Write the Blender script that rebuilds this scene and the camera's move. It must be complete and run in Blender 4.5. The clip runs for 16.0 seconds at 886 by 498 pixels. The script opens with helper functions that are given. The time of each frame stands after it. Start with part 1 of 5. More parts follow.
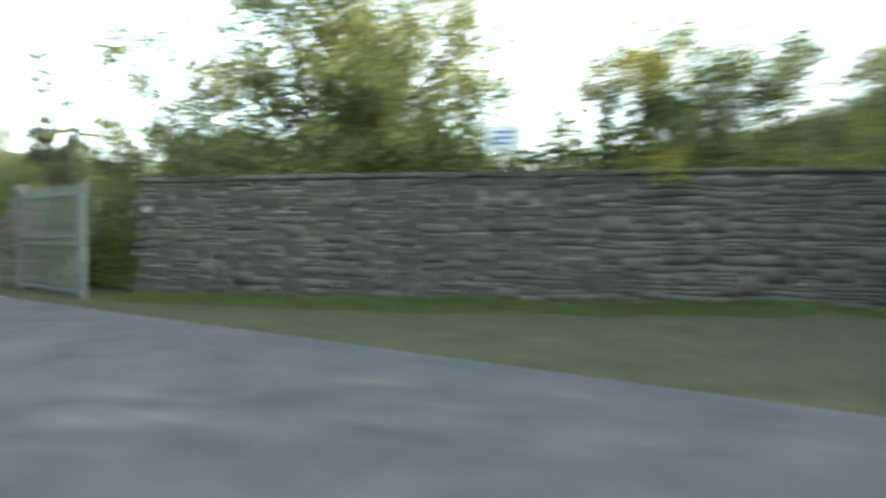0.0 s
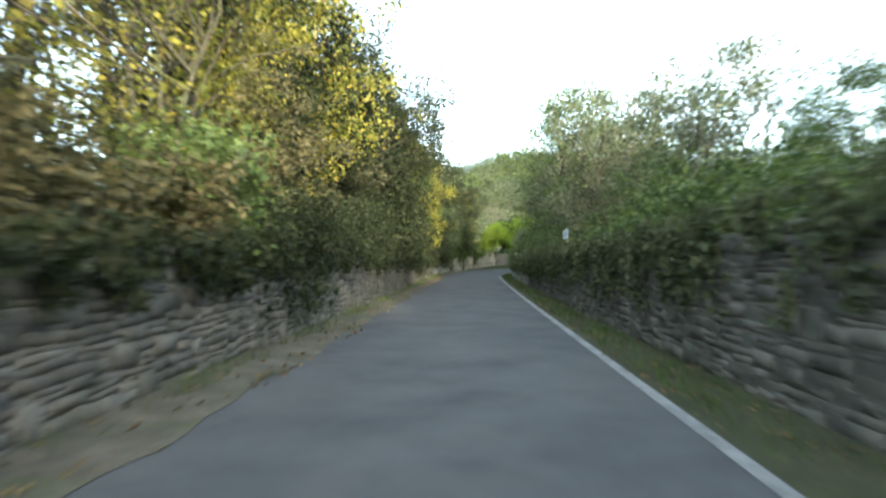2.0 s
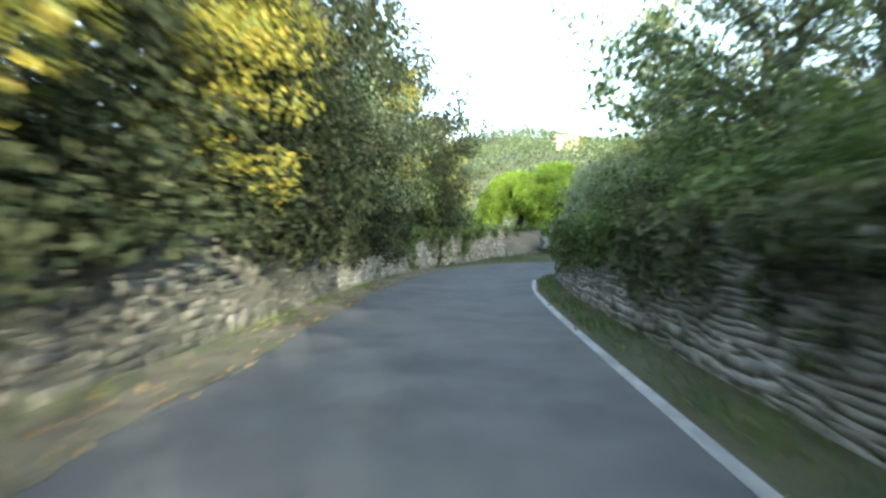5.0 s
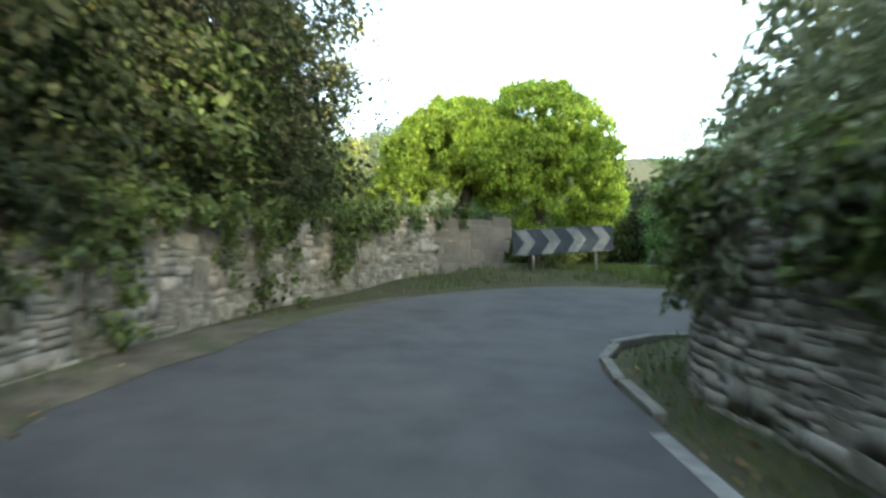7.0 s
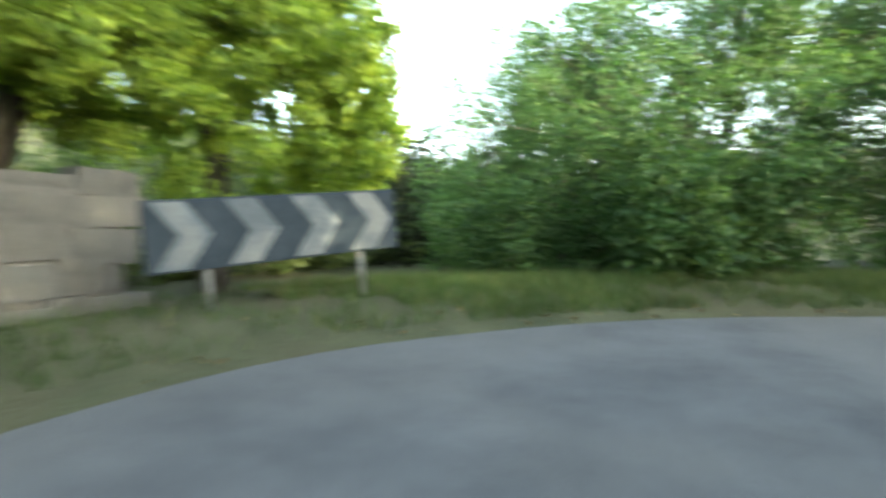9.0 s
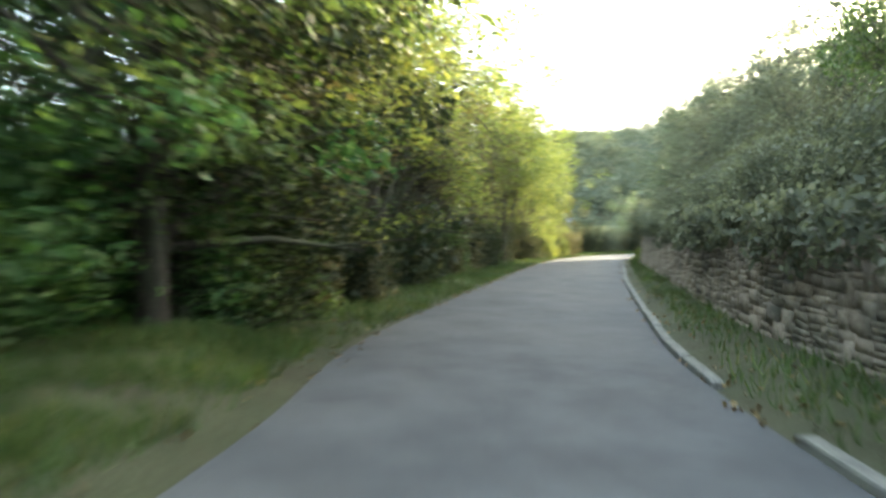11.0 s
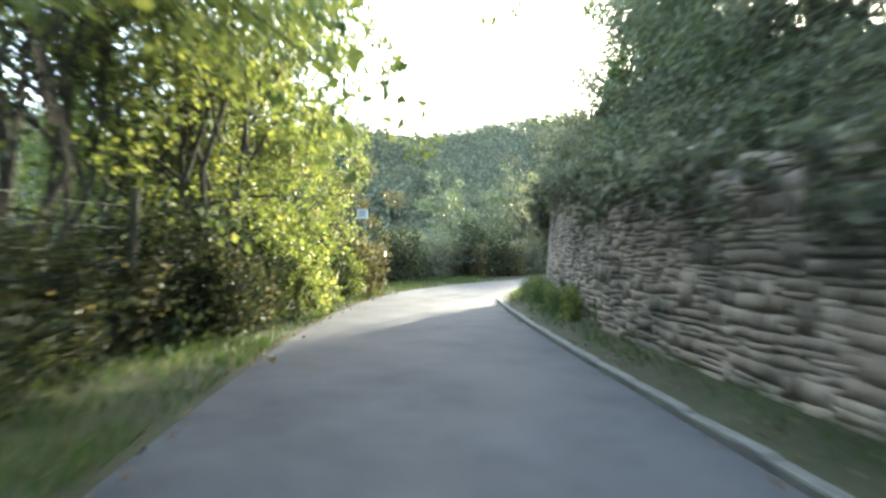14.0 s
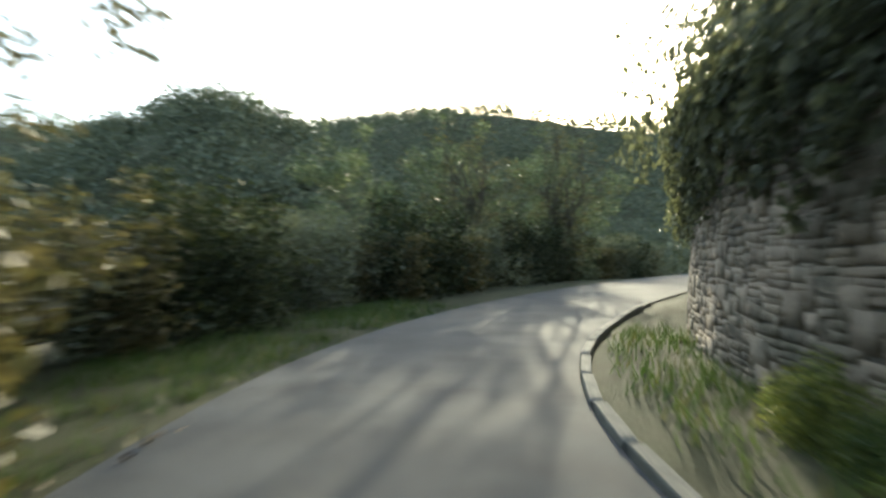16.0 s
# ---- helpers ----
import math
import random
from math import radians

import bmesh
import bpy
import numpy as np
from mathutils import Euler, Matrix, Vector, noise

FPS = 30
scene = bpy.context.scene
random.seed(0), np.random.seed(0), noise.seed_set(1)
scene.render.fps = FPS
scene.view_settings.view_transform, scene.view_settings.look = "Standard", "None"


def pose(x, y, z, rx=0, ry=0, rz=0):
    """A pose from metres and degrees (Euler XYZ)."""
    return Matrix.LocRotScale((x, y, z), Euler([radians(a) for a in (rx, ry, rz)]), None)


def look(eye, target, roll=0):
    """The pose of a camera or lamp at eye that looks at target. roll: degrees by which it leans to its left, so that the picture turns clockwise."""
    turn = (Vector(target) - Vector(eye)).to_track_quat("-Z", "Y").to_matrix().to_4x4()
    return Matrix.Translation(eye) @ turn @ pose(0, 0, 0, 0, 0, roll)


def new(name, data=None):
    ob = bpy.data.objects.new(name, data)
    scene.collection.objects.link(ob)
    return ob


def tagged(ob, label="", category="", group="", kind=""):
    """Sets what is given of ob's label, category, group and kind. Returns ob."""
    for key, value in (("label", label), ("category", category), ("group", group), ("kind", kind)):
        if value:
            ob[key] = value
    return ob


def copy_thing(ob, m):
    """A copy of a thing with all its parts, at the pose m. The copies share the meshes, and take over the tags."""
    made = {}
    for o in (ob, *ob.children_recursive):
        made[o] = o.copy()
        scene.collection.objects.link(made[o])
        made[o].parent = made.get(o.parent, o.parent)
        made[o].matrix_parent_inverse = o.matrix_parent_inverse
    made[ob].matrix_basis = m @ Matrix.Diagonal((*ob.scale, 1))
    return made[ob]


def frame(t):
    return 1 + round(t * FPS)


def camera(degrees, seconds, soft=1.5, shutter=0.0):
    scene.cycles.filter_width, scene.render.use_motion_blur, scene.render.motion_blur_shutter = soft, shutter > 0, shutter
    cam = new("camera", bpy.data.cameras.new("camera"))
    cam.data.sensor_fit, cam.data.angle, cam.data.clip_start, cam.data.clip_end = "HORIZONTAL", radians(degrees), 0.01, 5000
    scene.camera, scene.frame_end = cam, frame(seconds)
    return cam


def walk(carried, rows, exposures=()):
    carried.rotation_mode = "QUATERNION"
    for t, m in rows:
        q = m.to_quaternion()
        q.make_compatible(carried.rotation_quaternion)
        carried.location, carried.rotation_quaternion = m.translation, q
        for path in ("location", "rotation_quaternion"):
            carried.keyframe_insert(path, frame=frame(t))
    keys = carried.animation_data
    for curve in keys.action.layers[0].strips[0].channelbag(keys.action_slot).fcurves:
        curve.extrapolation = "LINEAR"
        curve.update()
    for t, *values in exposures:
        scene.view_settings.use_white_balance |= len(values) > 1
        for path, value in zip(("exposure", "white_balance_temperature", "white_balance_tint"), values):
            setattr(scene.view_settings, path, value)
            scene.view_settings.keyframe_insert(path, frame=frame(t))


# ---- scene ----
# ---- camera ----
cam = camera(74.0, 16.0, soft=2.5, shutter=0.6)
PATH = [
    (0, -3.485, -31.158, 1.220, 56.39, -0.76, 0.47),
    (0.5, -1.899, -28.150, 1.220, 35.20, -0.50, 0.47),
    (1, -0.954, -24.795, 1.220, 10.51, -0.15, 0.48),
    (1.5, -0.459, -21.114, 1.220, -2.65, 0.59, 0.51),
    (2, -0.151, -17.339, 1.220, -3.07, 0.97, 0.36),
    (2.5, -0.265, -13.907, 1.220, -6.11, 1.76, 0.27),
    (3, -0.116, -9.692, 1.220, -4.70, 0.27, 0.56),
    (3.5, -0.048, -5.060, 1.220, -3.05, -0.83, 0.47),
    (4, 0.003, 0.040, 1.220, -3.12, -1.27, 0.70),
    (4.5, 0.009, 5.272, 1.220, -3.06, -1.09, 0.68),
    (5, -0.019, 10.437, 1.220, -2.38, -0.67, 0.62),
    (5.5, -0.042, 15.333, 1.220, -1.17, -0.24, 0.65),
    (6, -0.006, 19.756, 1.220, 1.15, 0.04, 0.78),
    (6.5, 0.145, 23.504, 1.220, 5.17, -0.02, 0.95),
    (7, 0.339, 26.381, 1.220, 7.03, -0.55, 0.92),
    (7.5, 0.626, 28.914, 1.220, 9.16, -0.33, 0.94),
    (8, 0.971, 31.096, 1.220, 12.23, -0.50, 1.02),
    (8.5, 1.573, 32.810, 1.220, 21.20, -0.85, 0.31),
    (9, 2.574, 34.282, 1.220, 37.58, -1.33, -1.31),
    (9.5, 3.284, 35.037, 1.220, 62.90, -2.53, -1.03),
    (10, 4.818, 35.683, 1.220, 82.17, -2.47, -0.55),
    (10.5, 6.958, 35.828, 1.220, 100.64, -1.91, -0.20),
    (11, 9.440, 35.280, 1.220, 115.53, -1.17, -0.00),
    (11.5, 12.067, 34.056, 1.220, 125.67, -0.32, 0.19),
    (12, 14.751, 32.285, 1.220, 131.85, 0.59, 0.50),
    (12.5, 17.469, 30.116, 1.220, 135.81, 1.09, 0.94),
    (13, 20.277, 27.755, 1.220, 135.49, -0.03, 1.20),
    (13.5, 23.171, 25.237, 1.220, 135.58, -0.09, 1.07),
    (14, 26.266, 22.627, 1.220, 136.34, 0.27, 0.29),
    (14.5, 28.432, 20.591, 1.220, 136.78, 0.17, -1.61),
    (15, 30.810, 18.293, 1.220, 137.03, 0.13, -1.68),
    (15.5, 33.193, 15.903, 1.220, 138.45, 0.42, -1.03),
    (16, 35.386, 13.305, 1.220, 147.06, 0.08, -0.23),
]


def aim(x, y, z, yaw, pitch, roll):
    """yaw clockwise from +y, pitch up, roll turns the picture clockwise."""
    a, b = radians(yaw), radians(pitch)
    d = Vector((math.sin(a) * math.cos(b), math.cos(a) * math.cos(b), math.sin(b)))
    eye = Vector((x, y, z))
    return look(eye, eye + d, roll)


walk(cam, [(t, aim(*p)) for t, *p in PATH],
     exposures=((0.0, 3.45, 6900.0, 0.0), (0.5, 3.6, 6800.0, 0.0), (1.0, 3.6, 6700.0, 0.0), (2.0, 3.4, 6450.0, 0.0), (3.0, 3.45, 6200.0, 0.0), (4.2, 4.0, 5800.0, 0.0), (6.3, 3.8, 6350.0, 0.0), (7.5, 3.55, 6600.0, 0.0), (8.4, 3.8, 6900.0, 0.0), (9.0, 4.35, 6800.0, 0.0), (9.5, 4.4, 6500.0, 0.0), (10.0, 4.8, 6700.0, 0.0), (11.0, 4.3, 6700.0, 0.0), (12.3, 3.65, 6300.0, 8.0), (14.0, 4.15, 5950.0, 5.0), (15.0, 3.45, 6200.0, 2.0), (16.0, 2.55, 6200.0, 0.0)))

# ---- world and sun ----
SUN_AZ, SUN_EL = radians(161.0), radians(14.5)   # azimuth clockwise from +y
world = bpy.data.worlds.new("world")
scene.world = world
world.use_nodes = True
wn = world.node_tree.nodes
sky = wn.new("ShaderNodeTexSky")
sky.sky_type = "NISHITA"
sky.sun_disc = False
sky.sun_elevation, sky.sun_rotation = SUN_EL, SUN_AZ
sky.air_density, sky.dust_density, sky.ozone_density = 1.0, 3.0, 1.0
wn["Background"].inputs["Strength"].default_value = 0.15
haze = wn.new("ShaderNodeMix")      # thin bright overcast over the clear sky
haze.data_type = "RGBA"
haze.inputs[0].default_value = 0.42
haze.inputs[7].default_value = (2.75, 3.0, 3.3, 1)
world.node_tree.links.new(sky.outputs[0], haze.inputs[6])
world.node_tree.links.new(haze.outputs[2], wn["Background"].inputs["Color"])
sun_data = bpy.data.lights.new("sun", "SUN")
sun_data.energy, sun_data.angle, sun_data.color = 1.85, radians(0.5), (1.0, 0.86, 0.62)
sun = new("sun", sun_data)
to_sun = Vector((math.sin(SUN_AZ) * math.cos(SUN_EL), math.cos(SUN_AZ) * math.cos(SUN_EL), math.sin(SUN_EL)))
sun.matrix_world = look(to_sun * 100, (0, 0, 0))


# ---- materials ----
def nodes_of(name):
    m = bpy.data.materials.new(name)
    m.use_nodes = True
    nt = m.node_tree
    return m, nt, nt.nodes["Principled BSDF"]


def add(nt, kind, **sockets):
    n = nt.nodes.new(kind)
    for k, v in sockets.items():
        n.inputs[k].default_value = v
    return n


def ramp(nt, source, stops):
    r = nt.nodes.new("ShaderNodeValToRGB")
    els = r.color_ramp.elements
    while len(els) < len(stops):
        els.new(0.5)
    for e, (p, c) in zip(els, stops):
        e.position, e.color = p, (*c, 1)
    nt.links.new(source, r.inputs[0])
    return r.outputs[0]


def mixed(nt, fac, a, b, mode="MIX"):
    m = nt.nodes.new("ShaderNodeMix")
    m.data_type, m.blend_type = "RGBA", mode
    for sock, v in ((m.inputs[0], fac), (m.inputs[6], a), (m.inputs[7], b)):
        if isinstance(v, bpy.types.NodeSocket):
            nt.links.new(v, sock)
        else:
            sock.default_value = v if isinstance(v, (int, float)) else (*v, 1)
    return m.outputs[2]


def noise_of(nt, scale, detail=6, rough=0.6, coord="Object", stretch=None):
    tc = nt.nodes.new("ShaderNodeTexCoord")
    n = add(nt, "ShaderNodeTexNoise", Scale=scale, Detail=detail, Roughness=rough)
    src = tc.outputs[coord]
    if stretch:
        mp = nt.nodes.new("ShaderNodeMapping")
        mp.inputs["Scale"].default_value = stretch
        nt.links.new(src, mp.inputs[0])
        src = mp.outputs[0]
    nt.links.new(src, n.inputs["Vector"])
    return n.outputs[0]


def bump(nt, bsdf, height, strength, dist):
    b = add(nt, "ShaderNodeBump", Strength=strength, Distance=dist)
    nt.links.new(height, b.inputs["Height"])
    nt.links.new(b.outputs[0], bsdf.inputs["Normal"])


def surface(name, stops, scale, fine, rough=0.9, bump_d=0.01, patch=None, patch_scale=0.4, patch_fac=0.5, metal=0.0, rnd=0.0, strength=0.6):
    """A rough two-scale surface: a colour ramp over fine noise, patches of other colours over it."""
    m, nt, bs = nodes_of(name)
    n1 = noise_of(nt, scale)
    n2 = noise_of(nt, fine, 4, 0.7)
    col = ramp(nt, n1, stops)
    if patch:
        n3 = noise_of(nt, patch_scale, 5, 0.65)
        mask = ramp(nt, n3, [(0.45, (0, 0, 0)), (0.62, (patch_fac,) * 3)])
        col = mixed(nt, mask, col, patch)
    grain = ramp(nt, n2, [(0.3, (0.72,) * 3), (0.7, (1.15,) * 3)])
    col = mixed(nt, 1.0, col, grain, "MULTIPLY")
    if rnd:
        oi = nt.nodes.new("ShaderNodeObjectInfo")
        gi = nt.nodes.new("ShaderNodeNewGeometry")
        s = nt.nodes.new("ShaderNodeMath")
        s.operation = "ADD"
        nt.links.new(oi.outputs["Random"], s.inputs[0])
        nt.links.new(gi.outputs["Random Per Island"], s.inputs[1])
        w = nt.nodes.new("ShaderNodeMath")
        w.operation = "FRACT"
        nt.links.new(s.outputs[0], w.inputs[0])
        col = mixed(nt, 1.0, col, ramp(nt, w.outputs[0], [(0, (1 - rnd,) * 3), (0.5, (1.0, 0.97, 0.93)), (1, (1 + rnd, 1 + rnd * 0.95, 1 + rnd * 0.85))]), "MULTIPLY")
    nt.links.new(col, bs.inputs["Base Color"])
    bs.inputs["Roughness"].default_value = rough
    bs.inputs["Metallic"].default_value = metal
    bs.inputs["Specular IOR Level"].default_value = 0.12 if rough > 0.8 else 0.5
    bump(nt, bs, n2, strength, bump_d)
    return m


def leaf_material(name, stops, clear=0.4, rough=0.55, gloss=0.25):
    m, nt, bs = nodes_of(name)
    gi = nt.nodes.new("ShaderNodeNewGeometry")
    col = ramp(nt, gi.outputs["Random Per Island"], stops)
    n = noise_of(nt, 0.9, 3)
    col = mixed(nt, 1.0, col, ramp(nt, n, [(0.3, (0.65, 0.68, 0.62)), (0.7, (1.25, 1.2, 1.1))]), "MULTIPLY")
    nt.links.new(col, bs.inputs["Base Color"])
    bs.inputs["Roughness"].default_value = rough
    bs.inputs["Specular IOR Level"].default_value = gloss
    tr = nt.nodes.new("ShaderNodeBsdfTranslucent")
    nt.links.new(mixed(nt, 1.0, col, (1.45, 1.45, 0.9), "MULTIPLY"), tr.inputs[0])
    ms = add(nt, "ShaderNodeMixShader", Fac=clear)
    nt.links.new(bs.outputs[0], ms.inputs[1])
    nt.links.new(tr.outputs[0], ms.inputs[2])
    nt.links.new(ms.outputs[0], nt.nodes["Material Output"].inputs[0])
    return m


M_ASPHALT = surface("asphalt", [(0.3, (0.034, 0.037, 0.041)), (0.7, (0.062, 0.066, 0.070))], 1.2, 160, 0.9, 0.004, (0.068, 0.069, 0.068), 0.35, 0.5)
M_SOIL = surface("grit_and_soil", [(0.3, (0.045, 0.042, 0.034)), (0.7, (0.105, 0.096, 0.078))], 2.5, 45, 0.95, 0.03, (0.045, 0.055, 0.028), 0.9, 0.8)
M_GROUND = surface("ground_cover", [(0.3, (0.026, 0.032, 0.017)), (0.7, (0.052, 0.055, 0.031))], 1.4, 25, 0.95, 0.05, (0.045, 0.042, 0.026), 0.8, 0.7)
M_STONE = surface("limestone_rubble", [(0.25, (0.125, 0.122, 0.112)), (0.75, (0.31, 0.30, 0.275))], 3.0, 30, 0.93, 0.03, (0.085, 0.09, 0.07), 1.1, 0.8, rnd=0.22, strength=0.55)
M_STONE_DARK = surface("darker_stone", [(0.25, (0.064, 0.062, 0.057)), (0.75, (0.142, 0.136, 0.124))], 3.0, 30, 0.93, 0.03, (0.045, 0.052, 0.042), 1.0, 0.8, rnd=0.22, strength=0.55)
# tree shade on the tall wall is put into this darker stone colour
M_STONE_DEEP = surface("shaded_garden_wall_stone", [(0.25, (0.044, 0.043, 0.040)), (0.75, (0.100, 0.096, 0.089))], 3.0, 30, 0.93, 0.03, (0.04, 0.045, 0.036), 1.0, 0.8, rnd=0.22, strength=0.55)
M_STONE_BROWN = surface("brown_grey_rubble", [(0.25, (0.145, 0.119, 0.092)), (0.75, (0.290, 0.247, 0.200))], 3.0, 30, 0.93, 0.03, (0.07, 0.072, 0.058), 1.1, 0.8, rnd=0.22, strength=0.55)
# paler than the other walls: light missing on this face is put into it
M_STONE_GREY = surface("lifted_grey_stone", [(0.25, (0.155, 0.152, 0.142)), (0.75, (0.36, 0.35, 0.325))], 3.0, 30, 0.93, 0.03, (0.10, 0.11, 0.08), 1.1, 0.8, rnd=0.22, strength=0.55)
M_BLOCK = surface("tan_block_stone", [(0.25, (0.07, 0.068, 0.063)), (0.75, (0.138, 0.133, 0.123))], 2.0, 30, 0.93, 0.02, (0.10, 0.098, 0.086), 1.0, 0.7, rnd=0.15)
M_MORTAR = surface("earth_joint", [(0.3, (0.085, 0.078, 0.068)), (0.7, (0.185, 0.17, 0.148))], 6.0, 60, 0.97, 0.02)
M_CONCRETE = surface("kerb_concrete", [(0.3, (0.075, 0.075, 0.071)), (0.7, (0.15, 0.15, 0.142))], 3.0, 90, 0.9, 0.006, (0.15, 0.15, 0.12), 1.5, 0.6)
M_PAINT = surface("worn_road_paint", [(0.35, (0.070, 0.074, 0.076)), (0.65, (0.18, 0.184, 0.185))], 9.0, 120, 0.7, 0.003, (0.06, 0.063, 0.066), 1.6, 0.95)
M_BARK = surface("bark", [(0.3, (0.032, 0.027, 0.022)), (0.7, (0.085, 0.073, 0.058))], 6.0, 40, 0.95, 0.03, (0.07, 0.09, 0.05), 1.0, 0.5)
M_BRICK = surface("old_brick", [(0.3, (0.13, 0.08, 0.062)), (0.7, (0.20, 0.125, 0.095))], 8.0, 70, 0.9, 0.006, rnd=0.3)
M_GALV = surface("galvanised_steel", [(0.3, (0.35, 0.36, 0.37)), (0.7, (0.52, 0.53, 0.54))], 20.0, 120, 0.45, 0.001, metal=0.85)
M_GATE = surface("gate_green_grey_paint", [(0.3, (0.055, 0.08, 0.08)), (0.7, (0.10, 0.14, 0.14))], 6.0, 90, 0.55, 0.001, (0.10, 0.10, 0.085), 3.0, 0.4)
M_WHITE = surface("sign_white", [(0.3, (0.46, 0.50, 0.52)), (0.7, (0.60, 0.64, 0.65))], 4.0, 60, 0.5, 0.001, (0.45, 0.44, 0.38), 2.5, 0.6)
# faded, dirty white; the sign's shade is put into its dark bluish tone
M_FADED = surface("faded_shaded_sign_white", [(0.3, (0.062, 0.074, 0.082)), (0.7, (0.125, 0.142, 0.152))], 3.0, 60, 0.85, 0.001, (0.16, 0.165, 0.16), 1.4, 0.8)
M_BLACK = surface("sign_black", [(0.3, (0.018, 0.026, 0.033)), (0.7, (0.033, 0.043, 0.053))], 4.0, 60, 0.85, 0.001)
M_WIRE = surface("dull_wire", [(0.3, (0.05, 0.048, 0.045)), (0.7, (0.10, 0.095, 0.088))], 9.0, 90, 0.85, 0.001)
M_BLUE = surface("sign_blue", [(0.3, (0.04, 0.12, 0.32)), (0.7, (0.06, 0.17, 0.42))], 4.0, 60, 0.45, 0.001)
M_PLASTER = surface("house_plaster", [(0.3, (0.50, 0.44, 0.34)), (0.7, (0.66, 0.60, 0.48))], 1.0, 30, 0.9, 0.005)
M_TILE = surface("roof_tile", [(0.3, (0.26, 0.12, 0.075)), (0.7, (0.40, 0.22, 0.14))], 2.0, 30, 0.9, 0.02)
M_GLASS_DARK = surface("dark_window", [(0.3, (0.02, 0.022, 0.025)), (0.7, (0.04, 0.042, 0.045))], 2.0, 30, 0.15, 0.001)

L_GOLD = leaf_material("leaf_gold", [(0, (0.07, 0.09, 0.024)), (0.45, (0.165, 0.168, 0.038)), (0.85, (0.28, 0.248, 0.052)), (1, (0.24, 0.18, 0.048))], 0.45)
L_GREEN = leaf_material("leaf_green", [(0, (0.035, 0.060, 0.023)), (0.6, (0.070, 0.105, 0.038)), (1, (0.115, 0.145, 0.058))], 0.38)
L_LIME = leaf_material("leaf_bright", [(0, (0.058, 0.084, 0.032)), (0.5, (0.125, 0.155, 0.050)), (1, (0.225, 0.235, 0.075))], 0.42)
L_ROUND = leaf_material("leaf_sunny_ivy", [(0, (0.070, 0.13, 0.020)), (0.5, (0.165, 0.25, 0.035)), (1, (0.30, 0.39, 0.065))], 0.45)
# brownish leaves; deep shade over the lane is put into their near-black colour
L_DARK = leaf_material("leaf_shaded_brown", [(0, (0.014, 0.021, 0.013)), (0.6, (0.026, 0.034, 0.021)), (1, (0.045, 0.050, 0.030))], 0.3, 0.65, 0.08)
L_FRESH = leaf_material("leaf_fresh_green", [(0, (0.025, 0.066, 0.024)), (0.6, (0.050, 0.110, 0.038)), (1, (0.092, 0.155, 0.056))], 0.42)
L_OLIVE = leaf_material("leaf_olive", [(0, (0.04, 0.06, 0.036)), (0.6, (0.08, 0.105, 0.065)), (1, (0.15, 0.17, 0.115))], 0.30)
L_IVY = leaf_material("leaf_ivy", [(0, (0.038, 0.050, 0.031)), (0.6, (0.072, 0.086, 0.052)), (1, (0.100, 0.112, 0.068))], 0.3, 0.65, 0.10)
L_RUST = leaf_material("leaf_rust", [(0, (0.045, 0.046, 0.026)), (0.6, (0.082, 0.077, 0.044)), (1, (0.13, 0.108, 0.062))], 0.35)
L_GRASS = leaf_material("grass_blade", [(0, (0.028, 0.058, 0.014)), (0.7, (0.055, 0.092, 0.026)), (1, (0.11, 0.105, 0.05))], 0.3)
L_LITTER = leaf_material("leaf_litter", [(0, (0.06, 0.04, 0.02)), (0.6, (0.12, 0.085, 0.045)), (1, (0.20, 0.15, 0.08))], 0.1)
# valley haze is put into these paler, greyer leaf colours
L_WOOD = leaf_material("hazed_far_wood", [(0, (0.066, 0.080, 0.066)), (0.6, (0.098, 0.112, 0.090)), (1, (0.135, 0.143, 0.112))], 0.2, 0.8, 0.05)
# greener and darker, without the haze tint, for the sunlit north hill
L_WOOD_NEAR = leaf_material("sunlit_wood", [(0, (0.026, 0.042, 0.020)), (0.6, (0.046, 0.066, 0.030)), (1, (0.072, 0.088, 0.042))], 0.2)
# grey-green leaves, lightened as through veiling glare
L_GREY = leaf_material("leaf_veiled_grey_green", [(0, (0.065, 0.074, 0.060)), (0.6, (0.105, 0.115, 0.094)), (1, (0.155, 0.163, 0.130))], 0.35, 0.6, 0.15)
L_PALE = leaf_material("leaf_pale_green", [(0, (0.070, 0.095, 0.045)), (0.5, (0.13, 0.155, 0.075)), (1, (0.22, 0.225, 0.105))], 0.45)
# glare over the dark ivy is put into these paler colours
L_MASS = leaf_material("leaf_veiled_ivy", [(0, (0.09, 0.112, 0.080)), (0.6, (0.15, 0.178, 0.128)), (1, (0.21, 0.232, 0.165))], 0.35, 0.6, 0.2)
L_STRAW = leaf_material("dry_straw", [(0, (0.19, 0.15, 0.075)), (0.6, (0.29, 0.235, 0.125)), (1, (0.38, 0.32, 0.185))], 0.35, 0.7, 0.1)
L_CYP = leaf_material("leaf_cypress", [(0, (0.012, 0.024, 0.010)), (1, (0.035, 0.05, 0.02))], 0.1)



